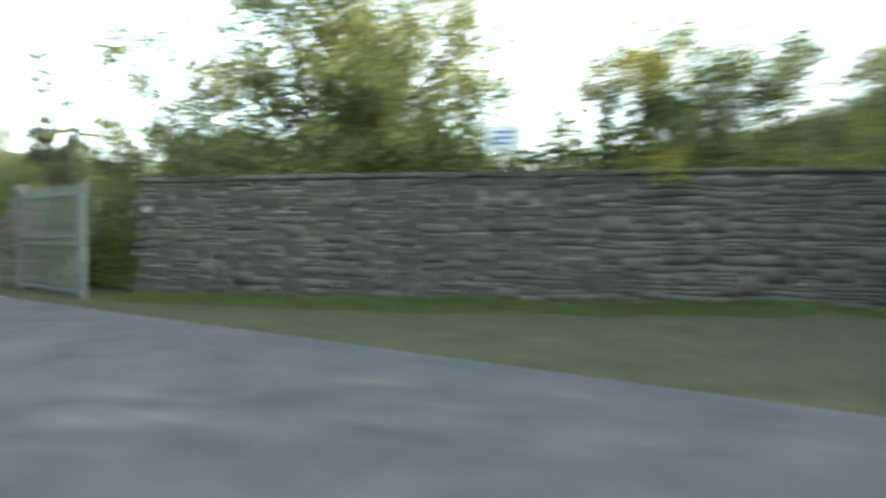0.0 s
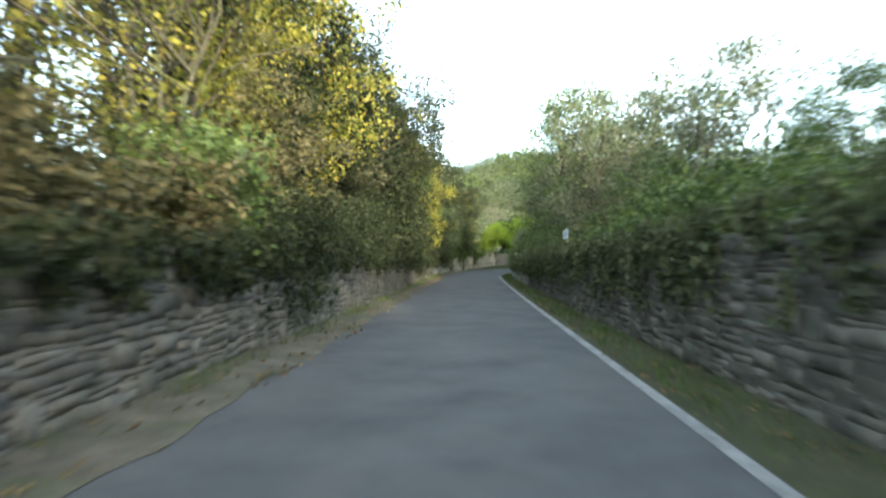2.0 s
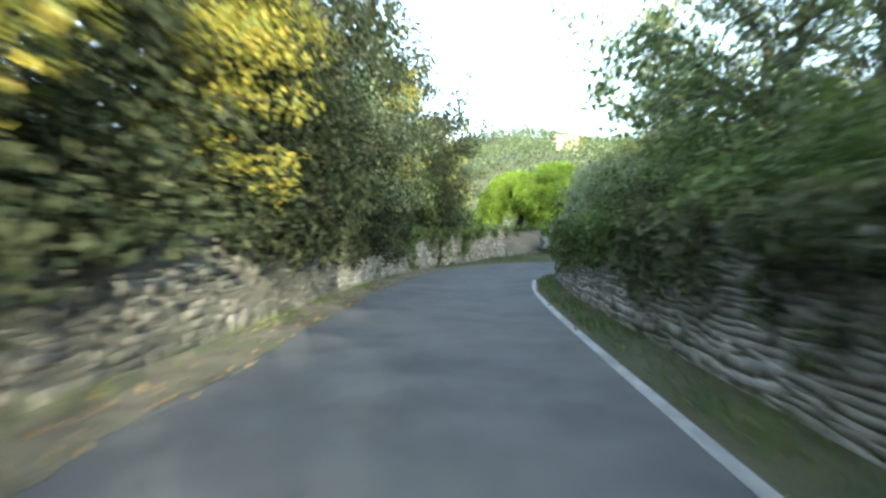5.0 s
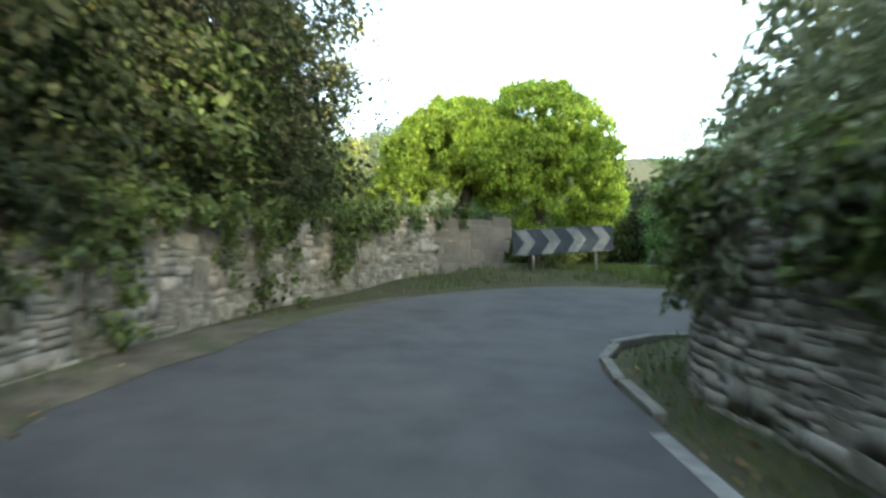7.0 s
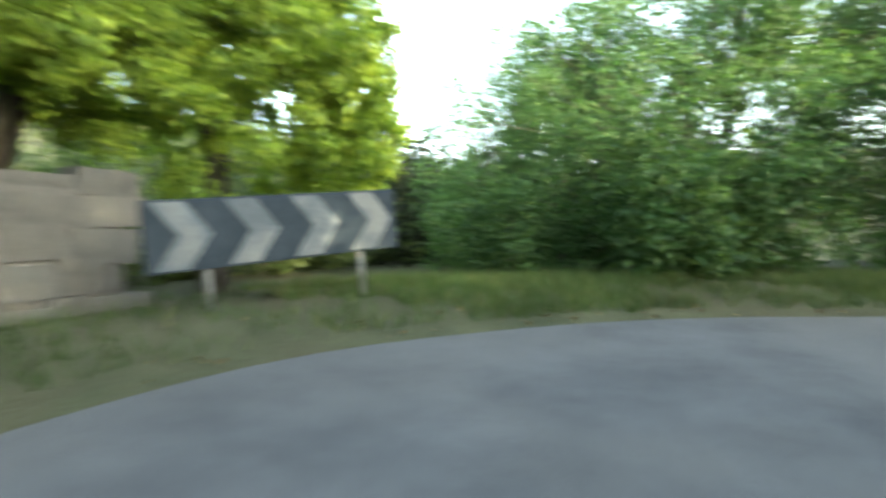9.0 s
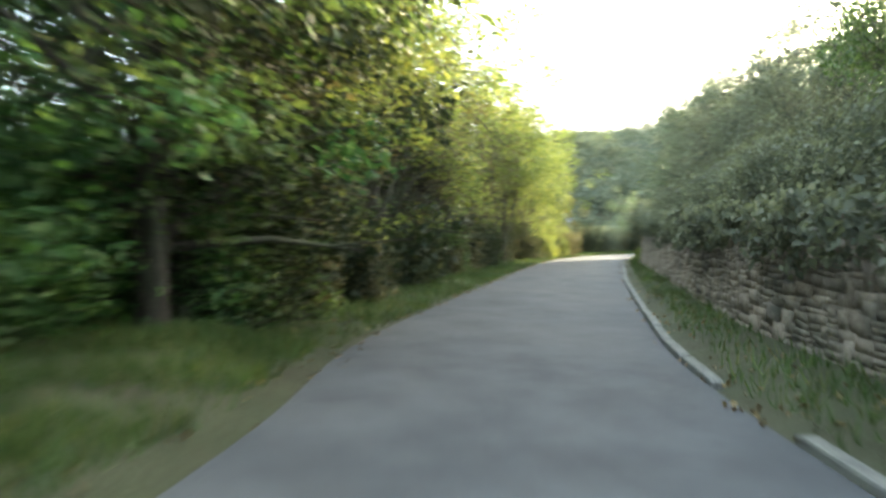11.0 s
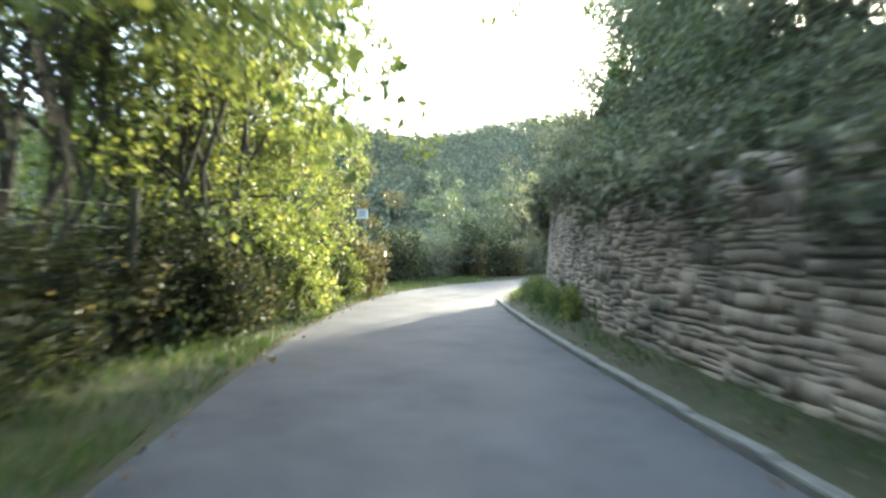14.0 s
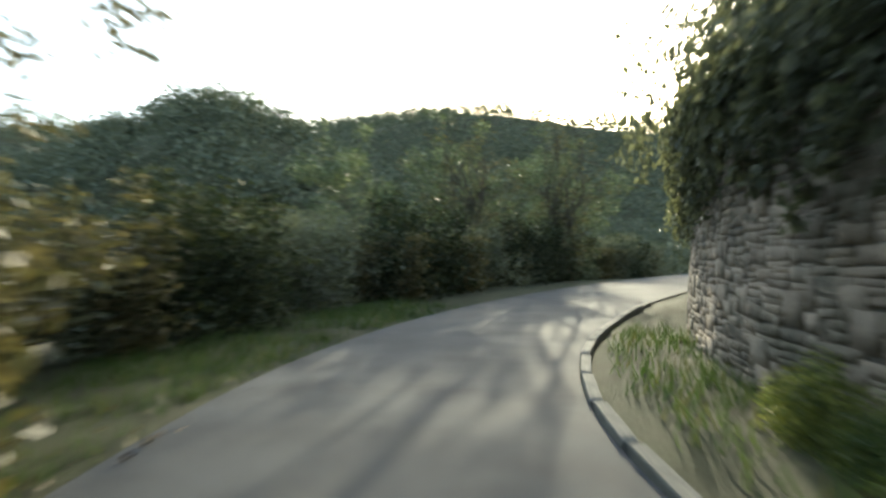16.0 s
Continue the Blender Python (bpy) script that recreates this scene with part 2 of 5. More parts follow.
# ---- mesh helpers ----
def quick(name, verts, faces, mat, parent=None, label="", smooth=False):
    """A mesh object from a (n, 3) array and faces of one size."""
    verts = np.asarray(verts, dtype=np.float32)
    faces = np.asarray(faces, dtype=np.int32)
    me = bpy.data.meshes.new(name)
    k = faces.shape[1]
    me.vertices.add(len(verts))
    me.vertices.foreach_set("co", verts.ravel())
    me.loops.add(faces.size)
    me.loops.foreach_set("vertex_index", faces.ravel())
    me.polygons.add(len(faces))
    me.polygons.foreach_set("loop_start", np.arange(0, faces.size, k, dtype=np.int32))
    me.polygons.foreach_set("loop_total", np.full(len(faces), k, dtype=np.int32))
    me.update(calc_edges=True)
    me.validate()
    if smooth:
        me.polygons.foreach_set("use_smooth", np.ones(len(faces), dtype=bool))
    me.materials.append(mat)
    ob = new(name, me)
    if parent:
        ob.parent = parent
    if label:
        ob["label"] = label
    return ob


def part(name, bm, mat, parent=None, label="", smooth=False):
    me = bpy.data.meshes.new(name)
    bmesh.ops.recalc_face_normals(bm, faces=bm.faces[:])
    bm.to_mesh(me)
    bm.free()
    if smooth:
        for p in me.polygons:
            p.use_smooth = True
    me.materials.append(mat)
    ob = new(name, me)
    if parent:
        ob.parent = parent
    if label:
        ob["label"] = label
    return ob


def box_bm(sx, sy, sz, m=None, bev=0.0, bm=None):
    bm = bm or bmesh.new()
    r = bmesh.ops.create_cube(bm, size=1.0, matrix=(m or Matrix()) @ Matrix.Diagonal((sx, sy, sz, 1)))
    if bev:
        es = list({e for v in r["verts"] for e in v.link_edges})
        bmesh.ops.bevel(bm, geom=es, offset=bev, segments=2, affect="EDGES", profile=0.6)
    return bm


def tube(path, radii, sides=7):
    """Verts and quads of a tapered tube along path."""
    path = [Vector(p) for p in path]
    V, F = [], []
    for i, p in enumerate(path):
        d = (path[min(i + 1, len(path) - 1)] - path[max(i - 1, 0)]).normalized()
        u = d.orthogonal().normalized()
        w = d.cross(u)
        for k in range(sides):
            a = 2 * math.pi * k / sides
            V.append(p + (u * math.cos(a) + w * math.sin(a)) * radii[i])
    for i in range(len(path) - 1):
        for k in range(sides):
            a, b = i * sides + k, i * sides + (k + 1) % sides
            F.append((a, b, b + sides, a + sides))
    return [tuple(v) for v in V], F


def leaves(centres, radii, count, size, seed=1, flat=1.0, shell=0.55, droop=0.0, aspect=0.55):
    """Folded leaf quads (two faces a leaf sharing the midrib) spread through ellipsoid clumps."""
    g = np.random.default_rng(seed)
    centres, radii = np.asarray(centres, float), np.asarray(radii, float)
    if radii.ndim == 1:
        radii = np.repeat(radii[:, None], 3, 1) * np.array([1, 1, flat])
    w = (radii[:, 0] * radii[:, 1] * radii[:, 2]) ** 0.7
    idx = g.choice(len(centres), count, p=w / w.sum())
    d = g.normal(size=(count, 3))
    d /= np.linalg.norm(d, axis=1)[:, None]
    rr = (shell + (1 - shell) * g.random(count)) * g.choice([1.0, 1.0, 0.75, 1.12], count)
    rr = np.where(g.random(count) < 0.25, g.random(count), rr)
    p = centres[idx] + d * radii[idx] * rr[:, None]
    ax = g.normal(size=(count, 3)) + d * 0.5
    ax[:, 2] -= droop
    ax /= np.linalg.norm(ax, axis=1)[:, None]
    up = g.normal(size=(count, 3)) * 0.7 + d * 0.8 + np.array([0, 0, 0.6])
    side = np.cross(ax, up)
    side /= np.linalg.norm(side, axis=1)[:, None] + 1e-9
    nrm = np.cross(side, ax)
    ln = size * g.uniform(0.6, 1.35, count)[:, None]
    wd = ln * aspect
    a = p - ax * ln * 0.5
    b = p + ax * ln * 0.5 - nrm * ln * 0.12
    c1 = p + side * wd * 0.5 + nrm * wd * 0.22
    c2 = p - side * wd * 0.5 + nrm * wd * 0.22
    V = np.stack([a, c1, b, c2], 1).reshape(-1, 3)
    i = np.arange(count)[:, None] * 4
    F = np.concatenate([i + np.array([[0, 1, 2]]), i + np.array([[0, 2, 3]])], 1).reshape(-1, 3)
    return V, F


# ---- the plan: road lines (x, y, z) ----
def spline(points, step=0.5):
    """Points along a smooth line through the control points, at about even steps."""
    P = np.array(points, float)
    P = np.vstack([2 * P[0] - P[1], P, 2 * P[-1] - P[-2]])
    out = []
    for i in range(1, len(P) - 2):
        n = max(2, int(np.linalg.norm(P[i + 1] - P[i]) / step))
        for k in range(n):
            t = k / n
            out.append(0.5 * ((2 * P[i]) + (-P[i - 1] + P[i + 1]) * t + (2 * P[i - 1] - 5 * P[i] + 4 * P[i + 1] - P[i + 2]) * t * t
                              + (-P[i - 1] + 3 * P[i] - 3 * P[i + 1] + P[i + 2]) * t ** 3))
    out.append(P[-2])
    return np.array(out)

# edges of the road along its way: left x, y, z, right x, y, z
LANE = [(-2.6, -75, 0, 1.8, -75, 0), (-2.6, -50, 0, 1.8, -50, 0), (-2.5, -30, 0, 1.7, -30, 0), (-2.3, -18, 0, 1.6, -18, 0), (-2.3, 0, 0, 1.5, 0, 0),
        (-2.3, 15, 0, 1.55, 15, 0), (-2.3, 22, 0, 1.65, 22, 0), (-2.2, 26, 0, 1.85, 26, 0)]
HAIRPIN = [(-2.0, 29.5, 0.02, 2.2, 29.2, 0), (-1.5, 32.3, 0.06, 2.55, 31.6, 0), (-0.4, 34.9, 0.15, 3.0, 32.8, 0), (1.4, 37.1, 0.27, 3.7, 33.6, 0), (4.0, 38.3, 0.35, 4.6, 33.95, 0),
           (6.5, 38.2, 0.33, 6.0, 34.0, 0), (8.6, 37.5, 0.28, 7.4, 33.85, 0), (10.6, 36.3, 0.2, 8.8, 33.4, 0), (13.0, 34.8, 0.1, 10.8, 32.4, 0)]
LOWER_ROAD = [(15.7, 33.4, 0.02, 13.5, 30.8, 0), (18.45, 31.25, 0, 16.2, 28.65, 0), (24.15, 26.4, 0, 21.9, 23.8, 0), (29.5, 21.8, 0, 27.1, 19.1, 0), (33.2, 18.4, 0, 30.6, 15.9, 0),
              (36.2, 15.2, 0, 33.5, 13.1, 0), (38.6, 12.0, 0, 35.8, 10.6, 0), (40.4, 8.5, 0, 37.3, 8.0, 0), (41.6, 4, 0, 38.2, 4.6, 0), (42.2, -2, 0, 38.7, -1, 0),
              (42, -10, 0, 38.4, -9, 0), (40.6, -20, 0, 37, -19, 0)]
EDGES = spline(LANE + HAIRPIN + LOWER_ROAD, 0.5)
ROAD = np.column_stack([(EDGES[:, 0:3] + EDGES[:, 3:6]) / 2, np.linalg.norm(EDGES[:, 3:5] - EDGES[:, 0:2], axis=1) / 2])
ROAD = np.column_stack([ROAD, ROAD[:, 3]])
ROAD_R = (EDGES[:, 3:5] - EDGES[:, 0:2]) / (2 * ROAD[:, 3:4])      # to the right of travel
ROAD_T = np.stack([-ROAD_R[:, 1], ROAD_R[:, 0]], 1)
TILT = (EDGES[:, 5] - EDGES[:, 2]) / (2 * ROAD[:, 3])


def offset(a, b, right, dz=0.0):
    """Line beside the road from station a to b (indices), right metres to the right of the centre."""
    i = np.arange(a, b)
    r = right(i) if callable(right) else right
    xy = ROAD[i, :2] + ROAD_R[i] * (np.broadcast_to(r, len(i))[:, None])
    return np.column_stack([xy, ROAD[i, 2] + TILT[i] * r + dz])


def station(x, y):
    return int(np.argmin((ROAD[:, 0] - x) ** 2 + (ROAD[:, 1] - y) ** 2))


S_TOP = station(5.3, 36.1)
S_LEG2 = station(14.6, 32.1)
S_BEND = station(34.8, 14.1)


# ---- ground height ----
def smooth(e0, e1, v):
    t = np.clip((v - e0) / (e1 - e0), 0, 1)
    return t * t * (3 - 2 * t)


def wobble(x, y, s, seed=0.0):
    return (np.sin(x * s + 1.3 + seed) * np.cos(y * s * 1.13 + 0.7 * seed) + 0.5 * np.sin(x * s * 2.3 - y * s * 1.7 + seed)) / 1.5


def ground_z(x, y):
    x, y = np.asarray(x, float), np.asarray(y, float)
    sh = x.shape
    x, y = x.ravel(), y.ravel()
    z = np.empty_like(x)
    for k in range(0, len(x), 4000):
        X, Y = x[k:k + 4000], y[k:k + 4000]
        d2 = (X[:, None] - ROAD[None, :, 0]) ** 2 + (Y[:, None] - ROAD[None, :, 1]) ** 2
        j = d2.argmin(1)
        d = np.sqrt(d2[np.arange(len(X)), j])
        s = (X - ROAD[j, 0]) * ROAD_R[j, 0] + (Y - ROAD[j, 1]) * ROAD_R[j, 1]
        e = np.maximum(d - ROAD[j, 3], 0)
        base = ROAD[j, 2] + TILT[j] * np.clip(s, -ROAD[j, 3], ROAD[j, 3])
        leg1 = j < S_TOP - 5
        leg2 = j > S_LEG2 - 2
        left = s < 0
        bend = smooth(30, 36, Y)
        hill_l = 0.22 * bend * smooth(0.2, 1.6, e) + (1.2 - 0.35 * bend) * smooth(1.15 + 0.9 * smooth(30, 37, Y), 1.6 + 0.9 * smooth(30, 37, Y), e) + np.maximum(e - 1.5, 0) * 0.10
        junction = 1 - smooth(-24, -19.5, Y)
        hill_l = hill_l * (1 - junction) + junction * 0.01 * e
        wall_r = 1.0 * smooth(1.25, 1.7, e) * smooth(-15.5, -14, Y) + np.maximum(e - 3, 0) * 0.03
        valley = 0.06 * smooth(0.1, 0.8, e) - np.maximum(e - 2.2, 0) * 0.20
        outer = 0.26 * smooth(0.1, 1.2, e) + 0.02 * e - np.maximum(e - 6, 0) * 0.12
        inner2 = 0.10 * smooth(0.2, 0.5, e) + np.interp(j, [S_LEG2, S_BEND - 18, S_BEND + 6], [1.15, 1.5, 2.1]) * smooth(1.65, 2.1, e) + np.maximum(e - 2, 0) * 0.05
        inner1 = 0.10 * smooth(0.2, 0.6, e) + 1.2 * smooth(2.5, 3.1, e)
        h = np.where(leg1, np.where(left, hill_l, wall_r), np.where(leg2, np.where(left, valley, inner2), np.where(left, outer, inner1)))
        near = base + h
        # hills far off
        R = np.hypot(X - 10, Y - 15)
        az = np.degrees(np.arctan2(X - 10, Y - 15))
        crest = 36 + 19.5 * np.exp(-((az - 138) / 32) ** 2) + 4 * np.sin(np.radians(az * 5 + 20)) + 2.0 * np.sin(np.radians(az * 13))
        crest = crest + 4 * np.exp(-((az - 5) / 25) ** 2)
        far = -9 + crest * smooth(70, 230, R) * (1 + 0.15 * wobble(X, Y, 0.03)) + 20 * smooth(250, 900, R)
        far = far + 30 * np.exp(-((az - 4) / 24) ** 2) * smooth(215, 400, R)
        spur = 22 * np.exp(-((az - 118) / 14) ** 2) * np.exp(-((R - 95) / 38) ** 2)
        f = smooth(32, 80, R - 0.25 * np.abs(Y - 15))
        z[k:k + 4000] = near * (1 - f) + (far + spur) * f + 0.10 * wobble(X, Y, 0.9) * smooth(1.5, 6, e)
        inside = d < ROAD[j, 3] + 0.10
        z[k:k + 4000] = np.where(inside, base - 0.06, z[k:k + 4000])
    return z.reshape(sh)


def axis(lo, hi, step, reach, grow=1.13):
    a = list(np.arange(lo, hi + 1e-6, step))
    s = step
    while a[-1] < reach:
        s *= grow
        a.append(a[-1] + s)
    s = step
    while a[0] > -reach:
        s *= grow
        a.insert(0, a[0] - s)
    return np.array(a)


gx, gy = axis(-12, 46, 0.4, 2200), axis(-45, 48, 0.4, 2200)
GX, GY = np.meshgrid(gx, gy)
GZ = ground_z(GX, GY)
gi = np.arange(GX.size).reshape(GX.shape)
ground = quick("ground", np.column_stack([GX.ravel(), GY.ravel(), GZ.ravel()]),
               np.stack([gi[:-1, :-1], gi[:-1, 1:], gi[1:, 1:], gi[1:, :-1]], -1).reshape(-1, 4), M_GROUND, smooth=True)
tagged(ground, "earth and low undergrowth of the wooded hillside", "ground", kind="structure")


def strip(name, left, right, mat, parent=None, lift=0.0, cuts=1):
    """A ribbon between two lines of the same number of points."""
    n = len(left)
    rows = [left * (1 - k / cuts) + right * (k / cuts) for k in range(cuts + 1)]
    V = np.concatenate(rows) + np.array([0, 0, lift])
    F = [(k * n + i, k * n + i + 1, (k + 1) * n + i + 1, (k + 1) * n + i) for k in range(cuts) for i in range(n - 1)]
    return quick(name, V, [f[::-1] for f in F], mat, parent, smooth=True)


road_l, road_r = EDGES[:, 0:3], EDGES[:, 3:6]
road = strip("road", road_l, road_r, M_ASPHALT, cuts=6)
tagged(road, "narrow worn grey asphalt lane with faint edge lines", "road", kind="structure")
SIDE = spline([(-0.4, -28.5, -0.012, 3.4), (-4, -31.5, -0.012, 2.6), (-9, -34.5, -0.012, 2.4), (-16, -37.5, -0.012, 2.4), (-30, -42, -0.012, 2.4)])
st = np.gradient(SIDE[:, :2], axis=0)
st /= np.linalg.norm(st, axis=1)[:, None]
sr = np.stack([st[:, 1], -st[:, 0]], 1)
side_road = strip("side_road", np.column_stack([SIDE[:, :2] - sr * SIDE[:, 3:4], SIDE[:, 2]]), np.column_stack([SIDE[:, :2] + sr * SIDE[:, 3:4], SIDE[:, 2]]), M_ASPHALT)
tagged(side_road, "asphalt side road that joins the lane", "road", kind="structure")


# ---- dry-stone walls ----
STONES = []
for k in range(14):
    g = np.random.default_rng(100 + k)
    nx, nz = 4, 3
    V = []
    for iz in range(nz):
        for ix in range(nx):
            u, w = ix / (nx - 1) - 0.5, iz / (nz - 1) - 0.5
            rim = max(abs(u), abs(w)) * 2
            V.append((u * (1 - 0.08 * abs(w) * g.uniform(-1, 2)) + g.uniform(-0.025, 0.025), -0.5 * (1 - 0.02 * rim ** 8) + g.uniform(-0.012, 0.012), w * (1 - 0.10 * abs(u) * g.uniform(-1, 1.6)) + g.uniform(-0.035, 0.035)))
    for x, z in ((-0.5, -0.5), (0.5, -0.5), (0.5, 0.5), (-0.5, 0.5)):
        V.append((x * 0.98, 0.5, z * 0.97))
    F = [(a, a + 1, a + 1 + nx, a + nx) for iz in range(nz - 1) for a in range(iz * nx, iz * nx + nx - 1)]
    T = [t for q in F for t in ((q[0], q[1], q[2]), (q[0], q[2], q[3]))]
    b = nx * nz
    bot, top, lft, rgt = [0, 1, 2, 3], [8, 9, 10, 11], [0, 4, 8], [3, 7, 11]
    for e, (p, q) in ((bot, (b, b + 1)), (top[::-1], (b + 2, b + 3)), (lft[::-1], (b + 3, b)), (rgt, (b + 1, b + 2))):
        for i in range(len(e) - 1):
            T.append((e[i], p, e[i + 1]))
        T.append((e[-1], p, q))
    STONES.append((np.array(V, np.float32), np.array(T, np.int32)))
STONE_MESH = {}


def stone_mesh(k, mat):
    if (k, mat.name) not in STONE_MESH:
        V, T = STONES[k]
        me = bpy.data.meshes.new("stone")
        me.from_pydata([tuple(map(float, v)) for v in V], [], [tuple(map(int, t)) for t in T])
        me.materials.append(mat)
        STONE_MESH[(k, mat.name)] = me
    return STONE_MESH[(k, mat.name)]


LATER = []      # wall stones are laid last


def stone_wall(name, line, height, mat, label, near, course=(0.10, 0.20), length=(0.16, 0.52), thick=0.85, cap=False, rough=0.03, lean=0.06, sink=0.15):
    """A rubble wall whose face lies on line (travel along it has the face on the left). height: metres or one per point.
    near(x, y): True where each stone becomes a part of its own."""
    line = np.asarray(line, float)
    n = len(line)
    h = np.broadcast_to(height, n).astype(float)
    T = np.gradient(line[:, :2], axis=0)
    T /= np.linalg.norm(T, axis=1)[:, None]
    Rn = np.stack([T[:, 1], -T[:, 0]], 1)      # away from the face, into the wall
    inn = 0.002
    f0 = np.column_stack([line[:, :2] + Rn * inn, line[:, 2] - sink - 0.3])
    f1 = np.column_stack([line[:, :2] + Rn * (inn + lean), line[:, 2] + h - 0.05])
    b1 = np.column_stack([line[:, :2] + Rn * (inn + thick), line[:, 2] + h - 0.05])
    b0 = np.column_stack([line[:, :2] + Rn * (inn + thick), line[:, 2] - sink - 0.3])
    V = np.concatenate([f0, f1, b1, b0])
    F = [(k * n + i, ((k + 1) % 4) * n + i, ((k + 1) % 4) * n + i + 1, k * n + i + 1) for k in range(4) for i in range(n - 1)]
    F += [(0, n, 2 * n, 3 * n)[::-1], (n - 1, 2 * n - 1, 3 * n - 1, 4 * n - 1)]
    wall = quick(name, V, F, M_MORTAR)
    tagged(wall, label, "stone wall", kind="structure")
    arc = np.concatenate([[0], np.cumsum(np.linalg.norm(np.diff(line[:, :2], axis=0), axis=1))])
    g = np.random.default_rng(len(name) * 17 + n)
    place = []
    z = -sink
    hmax = h.max()
    while z < hmax:
        ch = g.uniform(*course) * (1.15 if z < 0.4 else 1.0)
        s = -g.uniform(0, 0.3)
        while s < arc[-1]:
            ln = g.uniform(*length)
            c = s + ln / 2
            if 0 <= c <= arc[-1] and z + ch * 0.6 <= np.interp(c, arc, h) + (g.normal() * 0.05 if course[0] < 0.2 else 0):
                x, y, zb = (np.interp(c, arc, line[:, i]) for i in range(3))
                tx, ty = np.interp(c, arc, T[:, 0]), np.interp(c, arc, T[:, 1])
                zc = zb + z + ch / 2 + 0.03 * math.sin(c * 1.7 + z * 3) + 0.02 * math.sin(c * 4.1 - z * 5) + g.normal() * 0.06 * ch
                kind = g.random()
                sizes = ((0.25, 0.55), (-0.25, 0.53)) if kind < 0.3 and ch > 0.09 else ((0.5, g.uniform(1.7, 1.95)),) if kind > 0.86 and ch < 0.19 and z + 2 * ch < np.interp(c, arc, h) else ((0.0, g.uniform(0.98, 1.12)),)
                for up, tall in sizes:
                    wide = ln * g.uniform(0.98, 1.07) * (0.8 if tall > 1.5 else 1)
                    place.append((x, y, zc + up * ch, tx, ty, wide, ch * tall, lean * (z / np.interp(c, arc, h)), g.normal() * rough - (0.012 if tall > 1.5 else 0), g.normal() * 0.045 * min(1, 0.3 / ln), int(g.integers(len(STONES)))))
            s += ln
        z += ch
    if cap:
        s = 0.0
        while s < arc[-1]:
            ln = g.uniform(0.35, 0.8)
            c = s + ln / 2
            x, y, zb = (np.interp(c, arc, line[:, i]) for i in range(3))
            place.append((x, y, zb + np.interp(c, arc, h) + 0.02, np.interp(c, arc, T[:, 0]), np.interp(c, arc, T[:, 1]), ln * 0.98, 0.10, lean - 0.03, g.normal() * 0.015, g.normal() * 0.02, int(g.integers(len(STONES)))))
            s += ln
    LATER.append((wall, place, mat, near))
    return wall


def lay_stones():
    for wall, place, mat, near in LATER:
        singles = [p for p in place if near(p[0], p[1])]
        if len(singles) > 300:
            keep = set(np.random.default_rng(3).choice(len(singles), 300, replace=False).tolist())
            lone = [p for i, p in enumerate(singles) if i in keep]
            ids = {id(p) for p in lone}
        else:
            lone, ids = singles, {id(p) for p in singles}
        allV, allF, off = [], [], 0
        for p in place:
            x, y, z, tx, ty, ln, ch, lean, out, tilt, k = p
            d = 0.30
            ex = Vector((tx, ty, 0)).normalized()
            ey = Vector((ty, -tx, 0)).normalized()
            ez = Vector((0, 0, 1))
            rot = Matrix(((ex.x, ey.x, 0), (ex.y, ey.y, 0), (0, 0, 1)))
            sc = rot @ Matrix.Rotation(tilt, 3, "Y") @ Matrix.Diagonal((ln, d, ch))
            loc = Vector((x, y, z)) + ey * (d / 2 - 0.005 + lean + 0.13 * out)
            if id(p) in ids:
                ob = new("stone", stone_mesh(k, mat))
                ob.parent = wall
                ob.matrix_basis = Matrix.Translation(loc) @ sc.to_4x4()
            else:
                V, T = STONES[k]
                allV.append(V @ np.array(sc).T + np.array(loc))
                allF.append(T + off)
                off += len(V)
        if allV:
            rest = quick("stonework", np.concatenate(allV), np.concatenate(allF), mat, wall)
            tagged(rest, kind="stuff")


# left wall of the lane, round to the sign (face towards the lane)
lw = spline([(-5.5, -22.2, 0, 0.6), (-3.4, -20.4, 0, 0.8), (-3.0, -17, 0, 1.1), (-3.0, -8, 0, 1.3), (-3.0, 4, 0, 1.4), (-3.05, 16, 0, 1.4), (-3.05, 22, 0, 1.45), (-2.95, 27, 0.02, 1.5), (-2.5, 31, 0.05, 1.45),
             (-1.5, 34.4, 0.1, 1.4), (0.0, 36.9, 0.25, 1.35), (1.2, 38.7, 0.42, 1.35), (2.4, 39.5, 0.56, 1.25), (3.5, 40.0, 0.58, 1.1)])
cut = int(np.argmin(np.hypot(lw[:, 0] - 2.0, lw[:, 1] - 39.3)))
wl = lw[:cut + 1]
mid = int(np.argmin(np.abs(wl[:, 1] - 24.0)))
stone_wall("wall_southwest", wl[mid::-1, :3], wl[mid::-1, 3], M_STONE_DARK, "darker rubble retaining wall beside the lane", lambda x, y: 14 < y, course=(0.06, 0.17), length=(0.12, 0.5), rough=0.028)
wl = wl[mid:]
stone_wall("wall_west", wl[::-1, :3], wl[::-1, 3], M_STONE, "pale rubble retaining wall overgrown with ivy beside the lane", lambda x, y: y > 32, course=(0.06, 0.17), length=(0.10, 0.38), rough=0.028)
we = lw[cut:]
stone_wall("wall_north", we[::-1, :3], 1.2, M_BLOCK, "squared tan stone end of the wall beside the chevron sign", lambda x, y: True, course=(0.20, 0.30), length=(0.3, 0.6), rough=0.012)
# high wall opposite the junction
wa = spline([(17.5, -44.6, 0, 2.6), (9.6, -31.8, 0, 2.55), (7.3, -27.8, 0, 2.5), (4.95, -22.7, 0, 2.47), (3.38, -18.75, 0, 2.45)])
stone_wall("wall_east", wa[:, :3], wa[:, 3], M_STONE_DEEP, "tall shade-darkened stone garden wall with a flat coping", lambda x, y: x < 7.5, course=(0.07, 0.17), length=(0.22, 0.75), cap=True, rough=0.02)
